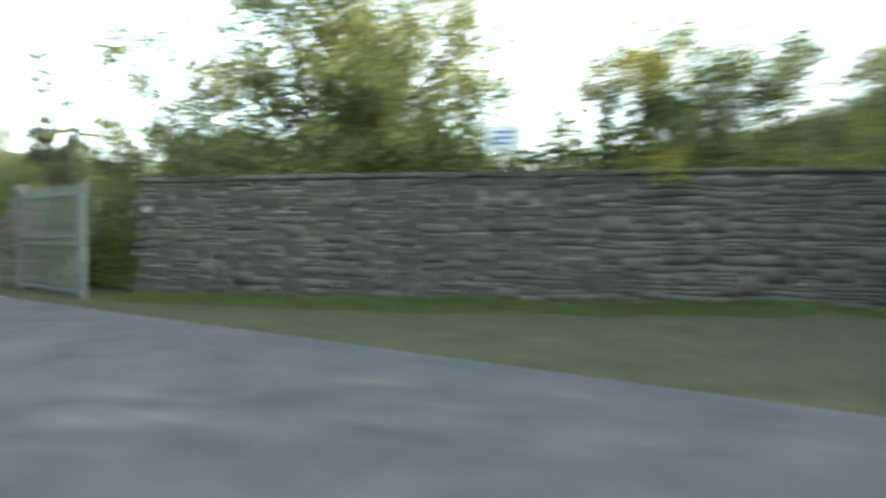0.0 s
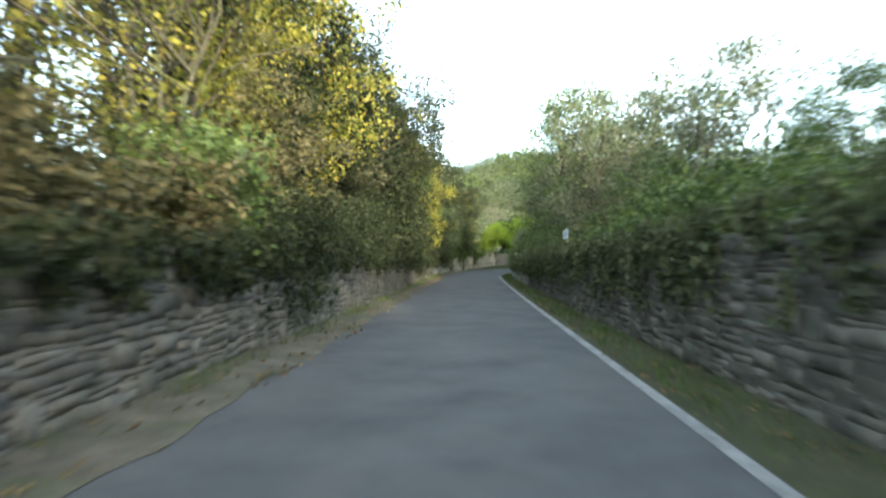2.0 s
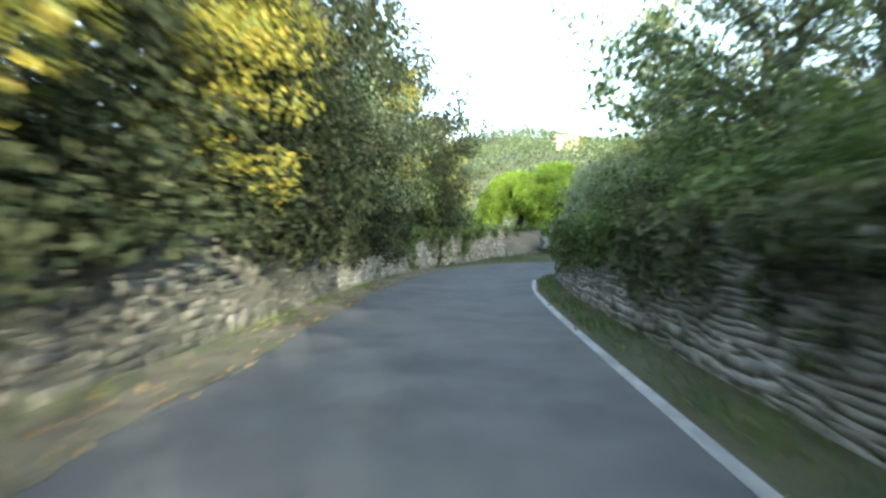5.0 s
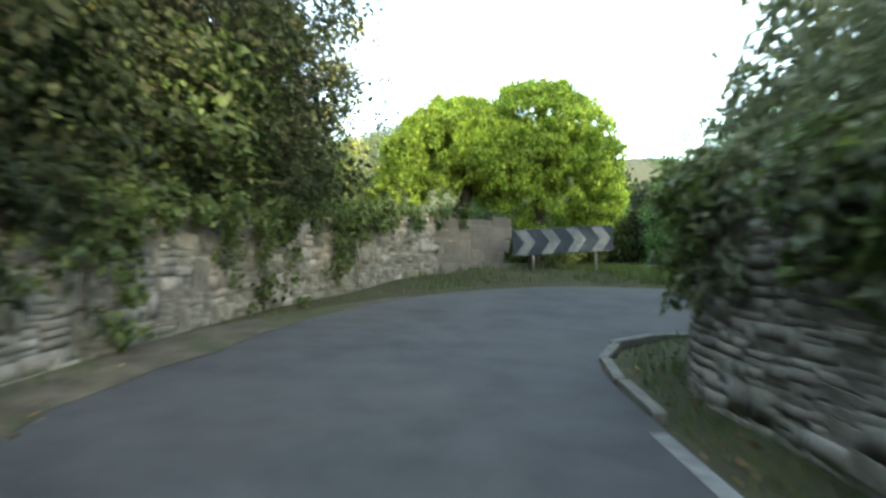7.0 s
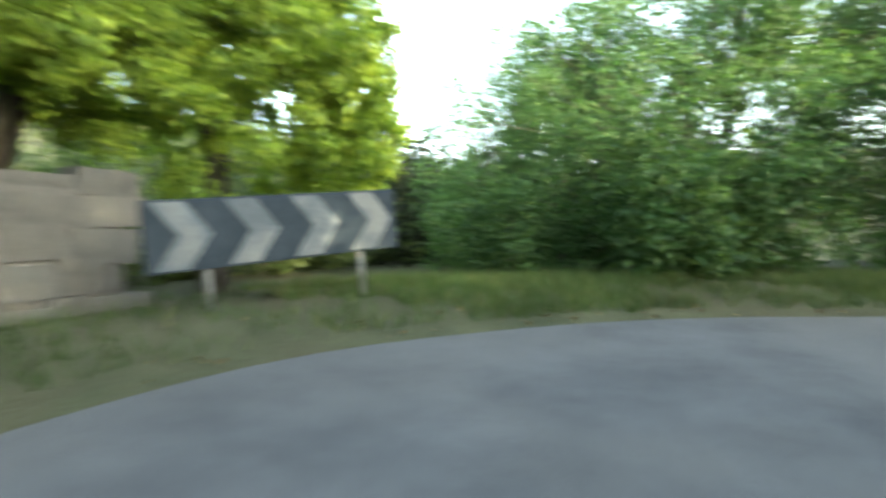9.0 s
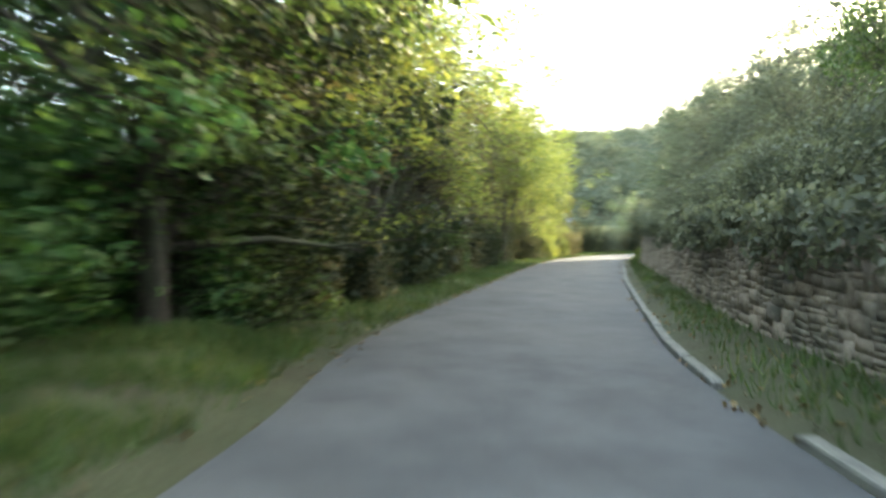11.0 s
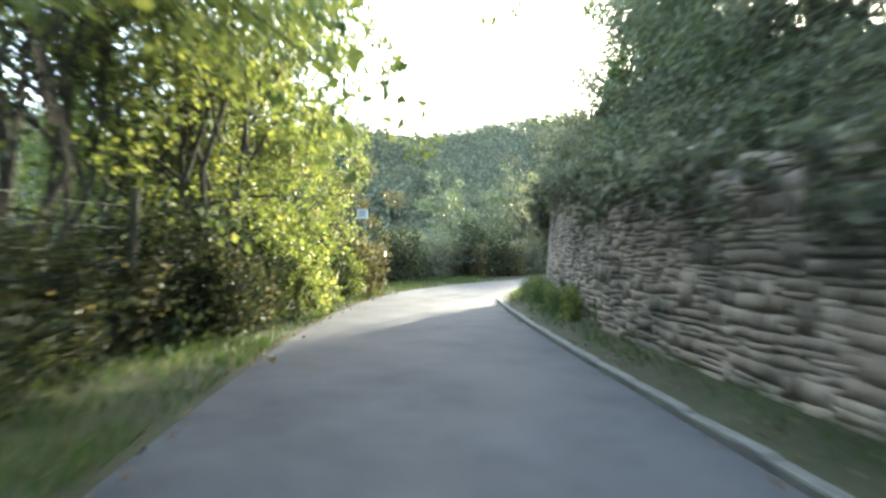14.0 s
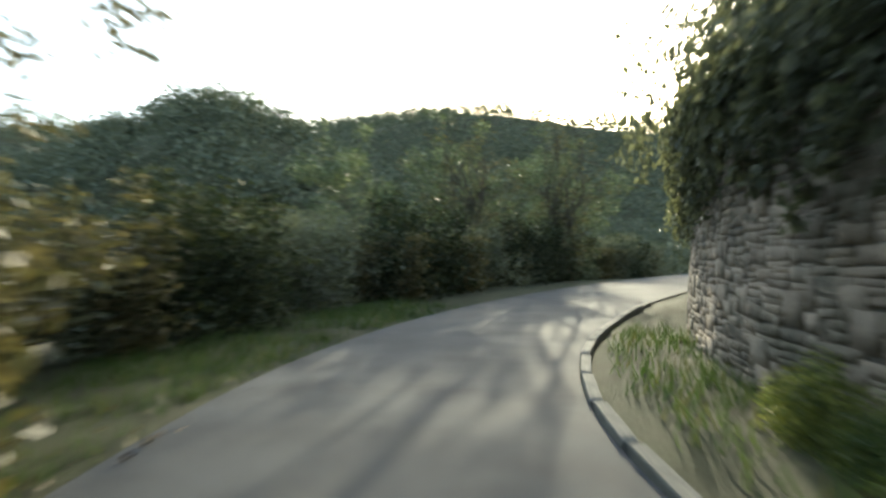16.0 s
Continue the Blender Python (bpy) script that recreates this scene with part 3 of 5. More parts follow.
# lower wall from the gate pier to the bend
wb = spline([(2.5, -14.4, 0, 1.7), (2.4, -11, 0, 1.45), (2.3, 0, 0, 1.35), (2.3, 15, 0, 1.35), (2.5, 24, 0, 1.5), (2.85, 29.5, 0, 1.6), (3.1, 31.2, 0, 1.6), (3.9, 31.9, 0, 1.55), (5.5, 32.0, 0.05, 1.45), (8, 31.6, 0.1, 1.4)])
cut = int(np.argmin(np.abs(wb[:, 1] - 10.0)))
stone_wall("wall_southeast", wb[:cut + 1, :3], wb[:cut + 1, 3], M_STONE_DARK, "darker stone wall along the lane beyond the gate", lambda x, y: y < 0, course=(0.06, 0.14), length=(0.12, 0.45))
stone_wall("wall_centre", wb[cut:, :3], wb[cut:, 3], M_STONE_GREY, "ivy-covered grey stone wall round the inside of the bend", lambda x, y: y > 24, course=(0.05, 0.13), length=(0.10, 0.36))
# retaining wall of the second stretch
w2 = spline([(8.0, 31.6, 0.05, 1.4), (11.0, 30.8, 0.05, 1.35), (13.7, 29.2, 0.05, 1.35), (15.7, 27.7, 0.05, 1.4), (21.4, 22.85, 0.05, 1.55), (27.15, 17.95, 0.05, 1.9), (29.7, 15.65, 0.05, 2.15), (33.0, 12.2, 0.05, 2.45), (35.1, 9.4, 0.05, 2.55),
             (36.3, 7.0, 0.05, 2.6), (37.1, 4.0, 0.05, 2.7), (37.4, 0, 0.05, 2.8), (37.2, -6, 0.05, 2.8), (36.4, -14, 0.05, 2.8)])
stone_wall("wall_south", w2[:, :3], w2[:, 3], M_STONE_BROWN, "high grey rubble retaining wall with ivy hanging over it", lambda x, y: x > 27, course=(0.05, 0.14), length=(0.10, 0.42), rough=0.03, lean=0.15)


# ---- kerbs and lines ----
def kerb(name, line, width, top, mat, label, piece=1.0):
    """A row of kerb stones along line; each stone is a part."""
    line = np.asarray(line, float)
    arc = np.concatenate([[0], np.cumsum(np.linalg.norm(np.diff(line[:, :2], axis=0), axis=1))])
    e = new(name)
    tagged(e, label, "kerb", kind="structure")
    bm = box_bm(1, 1, 1)
    bmesh.ops.bevel(bm, geom=bm.edges[:], offset=0.06, segments=1, affect="EDGES")
    me = bpy.data.meshes.new("kerb_stone")
    bm.to_mesh(me)
    bm.free()
    me.materials.append(mat)
    g = np.random.default_rng(5)
    for k in range(int(arc[-1] / piece)):
        c = (k + 0.5) * piece
        p = [np.interp(c, arc, line[:, i]) for i in range(3)]
        q = [np.interp(c + 0.2, arc, line[:, i]) for i in range(3)]
        ob = new("kerb_stone", me)
        ob.parent = e
        ob.matrix_basis = pose(p[0], p[1], p[2] + top - 0.14 + g.normal() * 0.006, 0, g.normal() * 0.6, math.degrees(math.atan2(q[1] - p[1], q[0] - p[0])) + g.normal() * 0.5) @ Matrix.Diagonal((piece * 0.985, width, 0.28, 1))
    return e


kerb("kerb_inner", offset(station(0.1, 30.6), S_LEG2 - 2, lambda i: ROAD[i, 4] + 0.07), 0.11, 0.06, M_CONCRETE, "low pale concrete kerb round the inside of the bend")
kerb("kerb_south", offset(S_LEG2 - 2, station(40.4, -1.5), lambda i: ROAD[i, 4] + 0.07), 0.11, 0.06, M_CONCRETE, "worn concrete kerb below the retaining wall")
i0, i1 = station(-0.4, -17), station(0.1, 30.6)
line_r = strip("edge_line_right", offset(i0, i1, lambda i: ROAD[i, 4] - 0.14, 0.006), offset(i0, i1, lambda i: ROAD[i, 4] - 0.02, 0.006), M_PAINT)
tagged(line_r, "worn white edge line on the asphalt", "road marking", kind="structure")
wav = lambda i: 0.05 * np.sin(i * 0.7) + 0.04 * np.sin(i * 1.9 + 1)
ends = lambda i: np.clip(np.minimum(i - i0 + 6, i1 + 15 - i) / 9, 0, 1)
grit = strip("gravel_edge", offset(i0 - 6, i1 + 16, lambda i: -ROAD[i, 3] - 0.70 * ends(i), 0.03), offset(i0 - 6, i1 + 16, lambda i: -ROAD[i, 3] + (0.10 + wav(i)) * ends(i), 0.008), M_SOIL, cuts=3)
tagged(grit, "strip of pale grit and soil between asphalt and wall", "verge", kind="structure")


# ---- trees ----
def tree(name, height, spread, base, leaf, count, size, seed, label, clumps=26, trunk_r=0.16, stems=1, lean=0.0, flat=0.8, droop=0.3, category="tree", group=""):
    """A tree at the origin: stems and limbs in one mesh, a crown of leaf clumps in another."""
    g = np.random.default_rng(seed)
    e = new(name)
    V, F, C, Rr = [], [], [], []

    def limb(path, radii, sides=7):
        v, f = tube(path, radii, sides)
        o = len(V)
        V.extend(v)
        F.extend([tuple(i + o for i in q) for q in f])

    per = max(1, clumps // stems)
    for s in range(stems):
        a0 = g.uniform(0, 2 * math.pi)
        bx, by = (0.25 * math.cos(a0) * (stems > 1), 0.25 * math.sin(a0) * (stems > 1))
        tip = Vector((bx * 3 + g.normal() * 0.2 * spread + lean * spread, by * 3 + g.normal() * 0.2 * spread, height * g.uniform(0.78, 0.92)))
        stem = [Vector((bx, by, -0.3)).lerp(tip, k / 6) + Vector((g.normal(), g.normal(), 0)) * (0.05 * height * (k > 0) * 0.35) for k in range(7)]
        limb(stem, [trunk_r * (1.25 if k == 0 else 1 - 0.13 * k) / (stems ** 0.35) for k in range(7)], 8)
        for c in range(per):
            t = g.uniform(base, 1.0)
            origin = stem[0].lerp(tip, t * 0.85)
            a = g.uniform(0, 2 * math.pi)
            out = spread * (0.35 + 0.65 * math.sin(math.pi * min(1, (t - base) / (1.05 - base) * 0.8 + 0.15))) * g.uniform(0.35, 1.0)
            end = Vector((origin.x + math.cos(a) * out, origin.y + math.sin(a) * out, height * t + g.normal() * 0.06 * height))
            mid = origin.lerp(end, 0.5) + Vector((0, 0, 0.08 * out + g.normal() * 0.08))
            r = trunk_r * 0.38 * (1 - 0.5 * t)
            limb([origin, mid, end], [r, r * 0.6, r * 0.2], 5)
            for q in range(2):
                tw = end + Vector(g.normal(size=3)) * spread * 0.24
                limb([mid.lerp(end, 0.6), tw], [r * 0.35, r * 0.1], 4)
                C.append(tuple(tw))
                Rr.append(spread * g.uniform(0.13, 0.24))
            C.append(tuple(end))
            Rr.append(spread * g.uniform(0.18, 0.32))
    quick("trunk", V, F, M_BARK, e, smooth=True)
    lv, lf = leaves(C, Rr, count, size, seed + 1, flat, 0.45, droop, 0.68)
    quick("crown", lv, lf, leaf, e)
    tagged(e, label, category, group)
    return e


def bush(name, length, depth, height, leaf, count, size, seed, label, category="bush", clumps=20, group="", base=0.0):
    """A thicket: short stems and leaf clumps over an uneven outline."""
    g = np.random.default_rng(seed)
    e = new(name)
    C, Rr, V, F = [], [], [], []
    for k in range(clumps):
        x, y = g.uniform(-0.5, 0.5) * length, g.uniform(-0.5, 0.5) * depth
        top = height * (0.62 + 0.38 * math.cos(2.4 * x / length) ** 2) * g.uniform(0.7, 1.0)
        r = g.uniform(0.16, 0.3) * max(min(height, length), 0.6)
        for zz in np.arange(base + r * 0.6, top, r * 1.05):
            C.append((x + g.normal() * 0.15, y + g.normal() * 0.1, zz))
            Rr.append(r * g.uniform(0.75, 1.1))
    v, f = tube([(0, 0, -0.3), (0.05, 0.04, height * 0.3), (-0.06, 0.05, height * 0.75)], [0.06, 0.045, 0.012], 6)
    quick("stem", v, f, M_BARK, e, smooth=True)
    lv, lf = leaves(C, Rr, count, size, seed + 1, 0.85, 0.5, 0.3, 0.68)
    quick("foliage", lv, lf, leaf, e)
    tagged(e, label, category, group)
    return e


def at(ob, x, y, turn=0.0, scale=1.0, dz=0.0, sz=None):
    ob.matrix_basis = pose(x, y, float(ground_z([x], [y])[0]) + dz, 0, 0, turn) @ Matrix.Diagonal((scale, scale, sz or scale, 1))
    return ob


def again(ob, x, y, turn=0.0, scale=1.0, dz=0.0, sz=None):
    c = copy_thing(ob, Matrix())
    return at(c, x, y, turn, scale, dz, sz)


T_GOLD = tree("roadside_tree", 7.2, 3.0, 0.15, L_GOLD, 14000, 0.108, 11, "golden autumn tree leaning over the lane wall", clumps=34, stems=3, trunk_r=0.14, group="trees above the lane wall")
T_GREEN = tree("roadside_tree", 7.5, 3.1, 0.15, L_GREEN, 15000, 0.108, 21, "dark green broadleaf tree, also used for the added shade stand", clumps=36, stems=2, trunk_r=0.16, group="trees above the lane wall")
T_OLIVE = tree("olive_tree", 6.6, 3.0, 0.2, L_OLIVE, 9500, 0.13, 31, "grey-green olive tree with fine leaves behind the wall", clumps=34, stems=2, trunk_r=0.15, group="trees behind the garden walls")
T_LIME = tree("ash_tree", 8.0, 2.9, 0.3, L_LIME, 10500, 0.108, 41, "tall slender tree with yellow-green drooping leaves", clumps=36, stems=5, trunk_r=0.10, group="trees on the valley side", droop=0.8)
T_RUST = tree("thorn_tree", 5.0, 2.2, 0.15, L_RUST, 6500, 0.12, 51, "reddish brown autumn thorn tree above the wall", clumps=26, stems=2, trunk_r=0.1, group="trees above the lane wall")
B_GREEN = bush("thicket", 3.2, 1.8, 2.5, L_GREEN, 6000, 0.118, 61, "dense green roadside thicket", group="roadside thickets")
B_IVY = bush("ivy_hedge", 3.0, 1.2, 1.6, L_IVY, 5200, 0.12, 71, "dark ivy heaped on top of a stone wall", "ivy", clumps=22, group="ivy on the walls")
B_LIME = bush("bright_thicket", 3.0, 1.6, 2.6, L_LIME, 6000, 0.118, 87, "yellow-green sunlit thicket beside the road", group="roadside thickets")
B_RUST = bush("bramble", 2.6, 1.6, 1.7, L_RUST, 4200, 0.11, 85, "brown and green bramble beside the road", group="roadside thickets")


T_AUTUMN = tree("autumn_tree", 7.4, 2.8, 0.22, L_GOLD, 2500, 0.095, 93, "thin yellow autumn tree with sky between its stems", clumps=44, stems=5, trunk_r=0.17, group="trees above the lane wall")
T_BARE = tree("bare_tree", 7.6, 2.8, 0.25, L_RUST, 2600, 0.10, 95, "half-bare autumn tree with many dark upright stems", clumps=44, stems=5, trunk_r=0.17, group="trees above the lane wall")
T_DARK = tree("oak_tree", 7.4, 3.1, 0.12, L_DARK, 13000, 0.108, 131, "brownish olive oak over the lane wall, leaves darkened as in shade", clumps=38, stems=3, trunk_r=0.16, group="trees above the lane wall")
B_DARK = bush("dark_hedge", 3.2, 1.8, 2.4, L_DARK, 6000, 0.11, 97, "brownish green hedge beside the road, darkened as in shade", "hedge", group="hedge beyond the bend")


T_AIRY = tree("feathery_tree", 6.2, 2.4, 0.12, L_GREY, 9000, 0.092, 141, "dark feathery tree with sky showing through its crown", clumps=40, stems=3, trunk_r=0.11, group="trees above the retaining wall")
T_PALE = tree("willow_tree", 6.8, 2.5, 0.26, L_PALE, 11000, 0.105, 151, "pale sunlit tree with a thin airy crown", clumps=40, stems=4, trunk_r=0.09, group="trees behind the garden walls", droop=0.8)
T_SAPLING = tree("sapling", 5.0, 0.75, 0.35, L_GREY, 2200, 0.09, 161, "slender young tree behind the gate pier", clumps=18, trunk_r=0.085)
B_PALE = bush("pale_thicket", 3.2, 1.7, 2.6, L_PALE, 6500, 0.10, 163, "pale green thicket behind the tall wall", group="roadside thickets")
B_GREY = bush("grey_hedge", 3.2, 1.5, 2.2, L_GREY, 5200, 0.10, 167, "dull grey-green hedge on top of the retaining wall", "hedge", group="hedge above the retaining wall")
B_TALL = bush("ivy_mass", 3.0, 1.5, 2.2, L_MASS, 9000, 0.095, 165, "tall dark ivy mass swallowing the end of the wall", "ivy", clumps=30, group="ivy on the walls")


T_FRESH = tree("hazel_tree", 7.2, 3.1, 0.08, L_FRESH, 16500, 0.105, 121, "fresh green hazel growing low beside the bend", clumps=38, stems=4, trunk_r=0.11, group="trees outside the hairpin bend")
B_FRESH = bush("hazel_bush", 3.2, 1.8, 2.4, L_FRESH, 6000, 0.118, 123, "fresh green hazel bush beside the bend", group="roadside thickets")


def beside(k, right):
    """A point beside the road at station k, right metres beyond its right edge (negative: beyond the left)."""
    return ROAD[k, :2] + ROAD_R[k] * (math.copysign(ROAD[k, 3], right) + right)


def along(k):
    return math.degrees(math.atan2(ROAD_T[k, 1], ROAD_T[k, 0]))


K_GATE, K_CORNER = station(-0.4, -13.5), station(0.5, 30.5)
K_JOIN = station(-0.4, -18)
# above the left wall
g = np.random.default_rng(5)
first = {}


def put(src, x, y, turn, scale, dz=0.0, sz=None):
    if src.name not in first:
        first[src.name] = 1
        return at(src, x, y, turn, scale, dz, sz)
    return again(src, x, y, turn, scale, dz, sz)


def hanging(line, a, b, drop, leaf, count, seed, name, label, out=0.10, up=0.3, size=0.11):
    """Ivy that hangs down the face of a wall between the points a and b of its line (face on the left)."""
    gq = np.random.default_rng(seed)
    L = np.asarray(line)[a:b]
    T = np.gradient(L[:, :2], axis=0)
    T /= np.linalg.norm(T, axis=1)[:, None]
    C, Rr = [], []
    for i in range(len(L)):
        for q in range(3):
            top = L[i, 2] + L[i, 3]
            dn = drop * gq.uniform(0.1, 1.0) ** 1.6
            z = top + up * gq.random()
            while z > top - dn:
                C.append((L[i, 0] - T[i, 1] * out * gq.uniform(0.2, 1.2) + T[i, 0] * gq.normal() * 0.2, L[i, 1] + T[i, 0] * out * gq.uniform(0.2, 1.2) + T[i, 1] * gq.normal() * 0.2, z))
                Rr.append(gq.uniform(0.10, 0.2))
                z -= 0.18
    lv, lf = leaves(C, Rr, count, size, seed + 1, 1.0, 0.3, 0.9)
    e = new(name)
    m = len(L) // 2
    e.location = (L[m, 0], L[m, 1], L[m, 2] + L[m, 3])
    base = np.array(e.location)
    quick("foliage", lv - base, lf, leaf, e)
    for q in range(3):
        i = int(gq.integers(1, len(L) - 1))
        z0 = L[i, 2] + L[i, 3]
        pts = [np.array((L[i, 0] - T[i, 1] * (0.05 + 0.02 * n) + T[i, 0] * gq.normal() * 0.08, L[i, 1] + T[i, 0] * (0.05 + 0.02 * n) + T[i, 1] * gq.normal() * 0.08, z0 + 0.15 - n * drop * 0.3)) - base for n in range(4)]
        sv, sf = tube(pts, [0.014, 0.012, 0.009, 0.004], 5)
        quick("stem", sv, sf, M_BARK, e, smooth=True)
    return tagged(e, label, "ivy", "ivy on the walls")


# trees above the left wall
for k in range(K_JOIN, S_TOP - 9, 5):
    p = beside(k, -2.9 - g.uniform(0, 1.6))
    y = p[1]
    if y < -8.5 and k % 2:
        continue
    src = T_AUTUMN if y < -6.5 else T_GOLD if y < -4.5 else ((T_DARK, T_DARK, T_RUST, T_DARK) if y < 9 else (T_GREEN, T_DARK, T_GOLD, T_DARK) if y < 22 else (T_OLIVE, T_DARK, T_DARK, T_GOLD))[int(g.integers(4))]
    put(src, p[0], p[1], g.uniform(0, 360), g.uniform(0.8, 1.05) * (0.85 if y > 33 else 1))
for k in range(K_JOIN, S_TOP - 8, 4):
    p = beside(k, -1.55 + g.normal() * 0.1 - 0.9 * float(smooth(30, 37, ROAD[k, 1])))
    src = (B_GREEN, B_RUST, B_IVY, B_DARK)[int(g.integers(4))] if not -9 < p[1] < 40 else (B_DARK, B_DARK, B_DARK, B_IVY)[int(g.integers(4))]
    turn, size = along(k) + g.uniform(-12, 12), g.uniform(0.7, 0.95) * (0.5 if p[1] < -11.5 else 1)
    if p[1] > -15.0:      # only dry grass grows on the bank before that
        put(src, p[0], p[1], turn, size, -0.15)
lw_in = lw[::-1]
for n, a in enumerate(range(2, len(lw_in) - 8, 8)):
    y = lw_in[a, 1]
    thick = 24 < y < 34
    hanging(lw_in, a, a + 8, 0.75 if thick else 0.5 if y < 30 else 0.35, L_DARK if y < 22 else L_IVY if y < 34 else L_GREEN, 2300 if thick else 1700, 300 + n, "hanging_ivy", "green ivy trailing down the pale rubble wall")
for x, y in ((0.0, 36.9), (-1.1, 35.2), (-2.2, 32.2)):
    a = int(np.argmin(np.hypot(lw_in[:, 0] - x, lw_in[:, 1] - y)))
    hanging(lw_in, a - 1, a + 2, 1.5, L_GREEN, 900, 340 + a, "climbing_ivy", "strand of ivy climbing the pale rubble wall", out=0.08)
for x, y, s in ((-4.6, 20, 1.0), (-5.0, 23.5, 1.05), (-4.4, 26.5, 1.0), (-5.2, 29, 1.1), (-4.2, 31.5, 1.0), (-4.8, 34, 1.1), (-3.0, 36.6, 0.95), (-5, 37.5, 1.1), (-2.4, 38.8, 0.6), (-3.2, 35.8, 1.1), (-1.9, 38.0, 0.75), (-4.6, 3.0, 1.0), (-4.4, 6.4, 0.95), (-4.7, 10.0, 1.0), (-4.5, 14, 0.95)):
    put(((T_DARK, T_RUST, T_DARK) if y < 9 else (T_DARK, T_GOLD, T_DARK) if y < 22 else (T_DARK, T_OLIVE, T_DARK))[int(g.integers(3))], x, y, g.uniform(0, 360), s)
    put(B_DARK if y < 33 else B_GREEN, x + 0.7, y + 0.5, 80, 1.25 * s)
put(T_GOLD, -1.9, 47.6, 20, 0.85)
put(T_DARK, -3.6, 44.5, 120, 0.8)
put(T_AUTUMN, -5.8, -12.4, 20, 0.8)
put(B_RUST, -4.5, -13.4, 80, 0.9)
put(B_DARK, -5.6, -12.6, 50, 0.9)
put(T_AUTUMN, -6.8, -10.0, 20, 0.95)
put(T_GOLD, -5.4, -2.8, 200, 1.15)
put(T_GOLD, -4.5, 12.2, 20, 0.98)
put(T_GOLD, -4.3, 18.4, 130, 0.9)
put(T_RUST, -3.75, -7.2, 80, 0.62)
# taller oaks added behind the first row to cut sky light
for x, y, s in ((-7.6, -4, 1.25), (-8.0, 0.5, 1.3), (-7.4, 5, 1.3), (-8.0, 9.5, 1.3), (-7.5, 14, 1.3)):
    put(T_DARK, x, y, g.uniform(0, 360), s)
# right of the lane
for k in range(K_GATE, K_CORNER - 1, 4):
    p = beside(k, 2.15 + g.normal() * 0.1)
    put((B_IVY, B_GREEN)[int(g.integers(2))], p[0], p[1], along(k) + g.uniform(-12, 12), g.uniform(0.62, 0.85) * (1.2 if p[1] > 22 else 1), -0.1)
for n, (x, y, s) in enumerate(((4.9, -12.4, 0.42), (4.9, -9.4, 0.36), (4.8, -5.6, 0.70), (5.1, -2.8, 0.74), (5.3, 0.8, 0.45), (4.9, 4.0, 0.95), (5.4, 7.2, 1.0), (5.0, 10.4, 1.0), (5.4, 13.6, 1.02),
                               (5.0, 16.8, 1.0), (5.3, 19.8, 0.98), (5.6, 22.8, 0.7), (7.6, -7.5, 0.55), (7.8, 2.5, 0.6), (8.0, 9.0, 0.9), (8.2, 15, 0.9), (11.5, -11, 0.55), (11.8, -4, 0.6), (12.2, 3, 0.6))):
    put((T_OLIVE, T_GREEN, T_AIRY)[n % 3], x, y, g.uniform(0, 360), s)
for n, a in enumerate(range(2, len(wb) - 8, 8)):
    hanging(wb, a, a + 8, 0.9, L_IVY if wb[a, 1] < 18 else L_GREEN, 1900, 400 + n, "hanging_ivy", "dark ivy trailing down the low stone wall")
for x, y, s in ((6.6, 28.9, 0.60), (8.8, 27.6, 0.62), (12.5, 25.8, 0.5)):
    put((T_GREEN, T_OLIVE)[int(g.integers(2))], x, y, g.uniform(0, 360), s)
kc = int(np.argmin(np.hypot(wb[:, 0] - 3.1, wb[:, 1] - 31.2)))
hanging(wb, kc - 3, kc + 2, 0.9, L_MASS, 1300, 483, "hanging_ivy", "ivy draped over the corner of the wall, paled for glare", out=0.05)
for a in (kc - 9, kc + 3):
    hanging(wb, a, a + 6, 1.25, L_MASS, 2600, 480 + a, "hanging_ivy", "ivy draped over the end of the wall, paled for glare", out=0.06)
# thickets added inside the bend to keep the sun off the sign
for x, y, s in ((7.2, 28.4, 1.2), (9.6, 28.6, 1.15)):
    put(B_GREEN, x + 0.35, y, 80, s, -0.1)
for x, y, s, h in ((3.75, 25.4, 0.9, 1.2), (3.85, 27.4, 0.95, 1.25), (4.05, 29.3, 1.0, 1.12), (4.35, 31.0, 0.85, 1.42), (5.2, 29.6, 1.0, 1.15)):
    put(B_TALL, x, y, 85, s, -0.2, h)
put(T_PALE, 6.2, 31.0, 60, 1.1)
put(T_PALE, 7.6, 29.6, 170, 1.1)
put(T_AIRY, 6.4, 26.4, 200, 0.55)
# between the two stretches of the lane
for x, y, s in ((5.6, 25.0, 0.6), (7.4, 21.8, 0.65), (10.2, 23.6, 0.5), (11.2, 28.4, 0.45), (14.6, 24.4, 0.55), (14.0, 19.6, 0.65), (18.6, 15.4, 0.8), (24, 10, 1.0), (31.0, 8.4, 0.95), (28.2, 13.6, 0.85), (31.5, 6.5, 0.95), (33.2, 4.0, 0.9), (33.6, 0.0, 0.95), (33.4, -4.5, 0.95)):
    put((T_GREEN, T_OLIVE, T_GREEN)[int(g.integers(3))], x, y, g.uniform(0, 360), s)
for x, y in ((10.5, -27.5), (13, -32), (17, -36)):
    put((T_GREEN, T_OLIVE)[int(g.integers(2))], x + 3, y, g.uniform(0, 360), g.uniform(0.85, 1.0))
# unseen tall stand, added south of the junction to shade the lane
for x, y in ((13, -45.5), (15.5, -48), (10.5, -43.5), (8, -41.8), (18, -51), (14, -50), (10, -47), (6, -43.5), (20.5, -55), (4.5, -40.5)):
    put(T_GREEN, x, y, g.uniform(0, 360), 1.6 if x < 14.5 else 1.25)
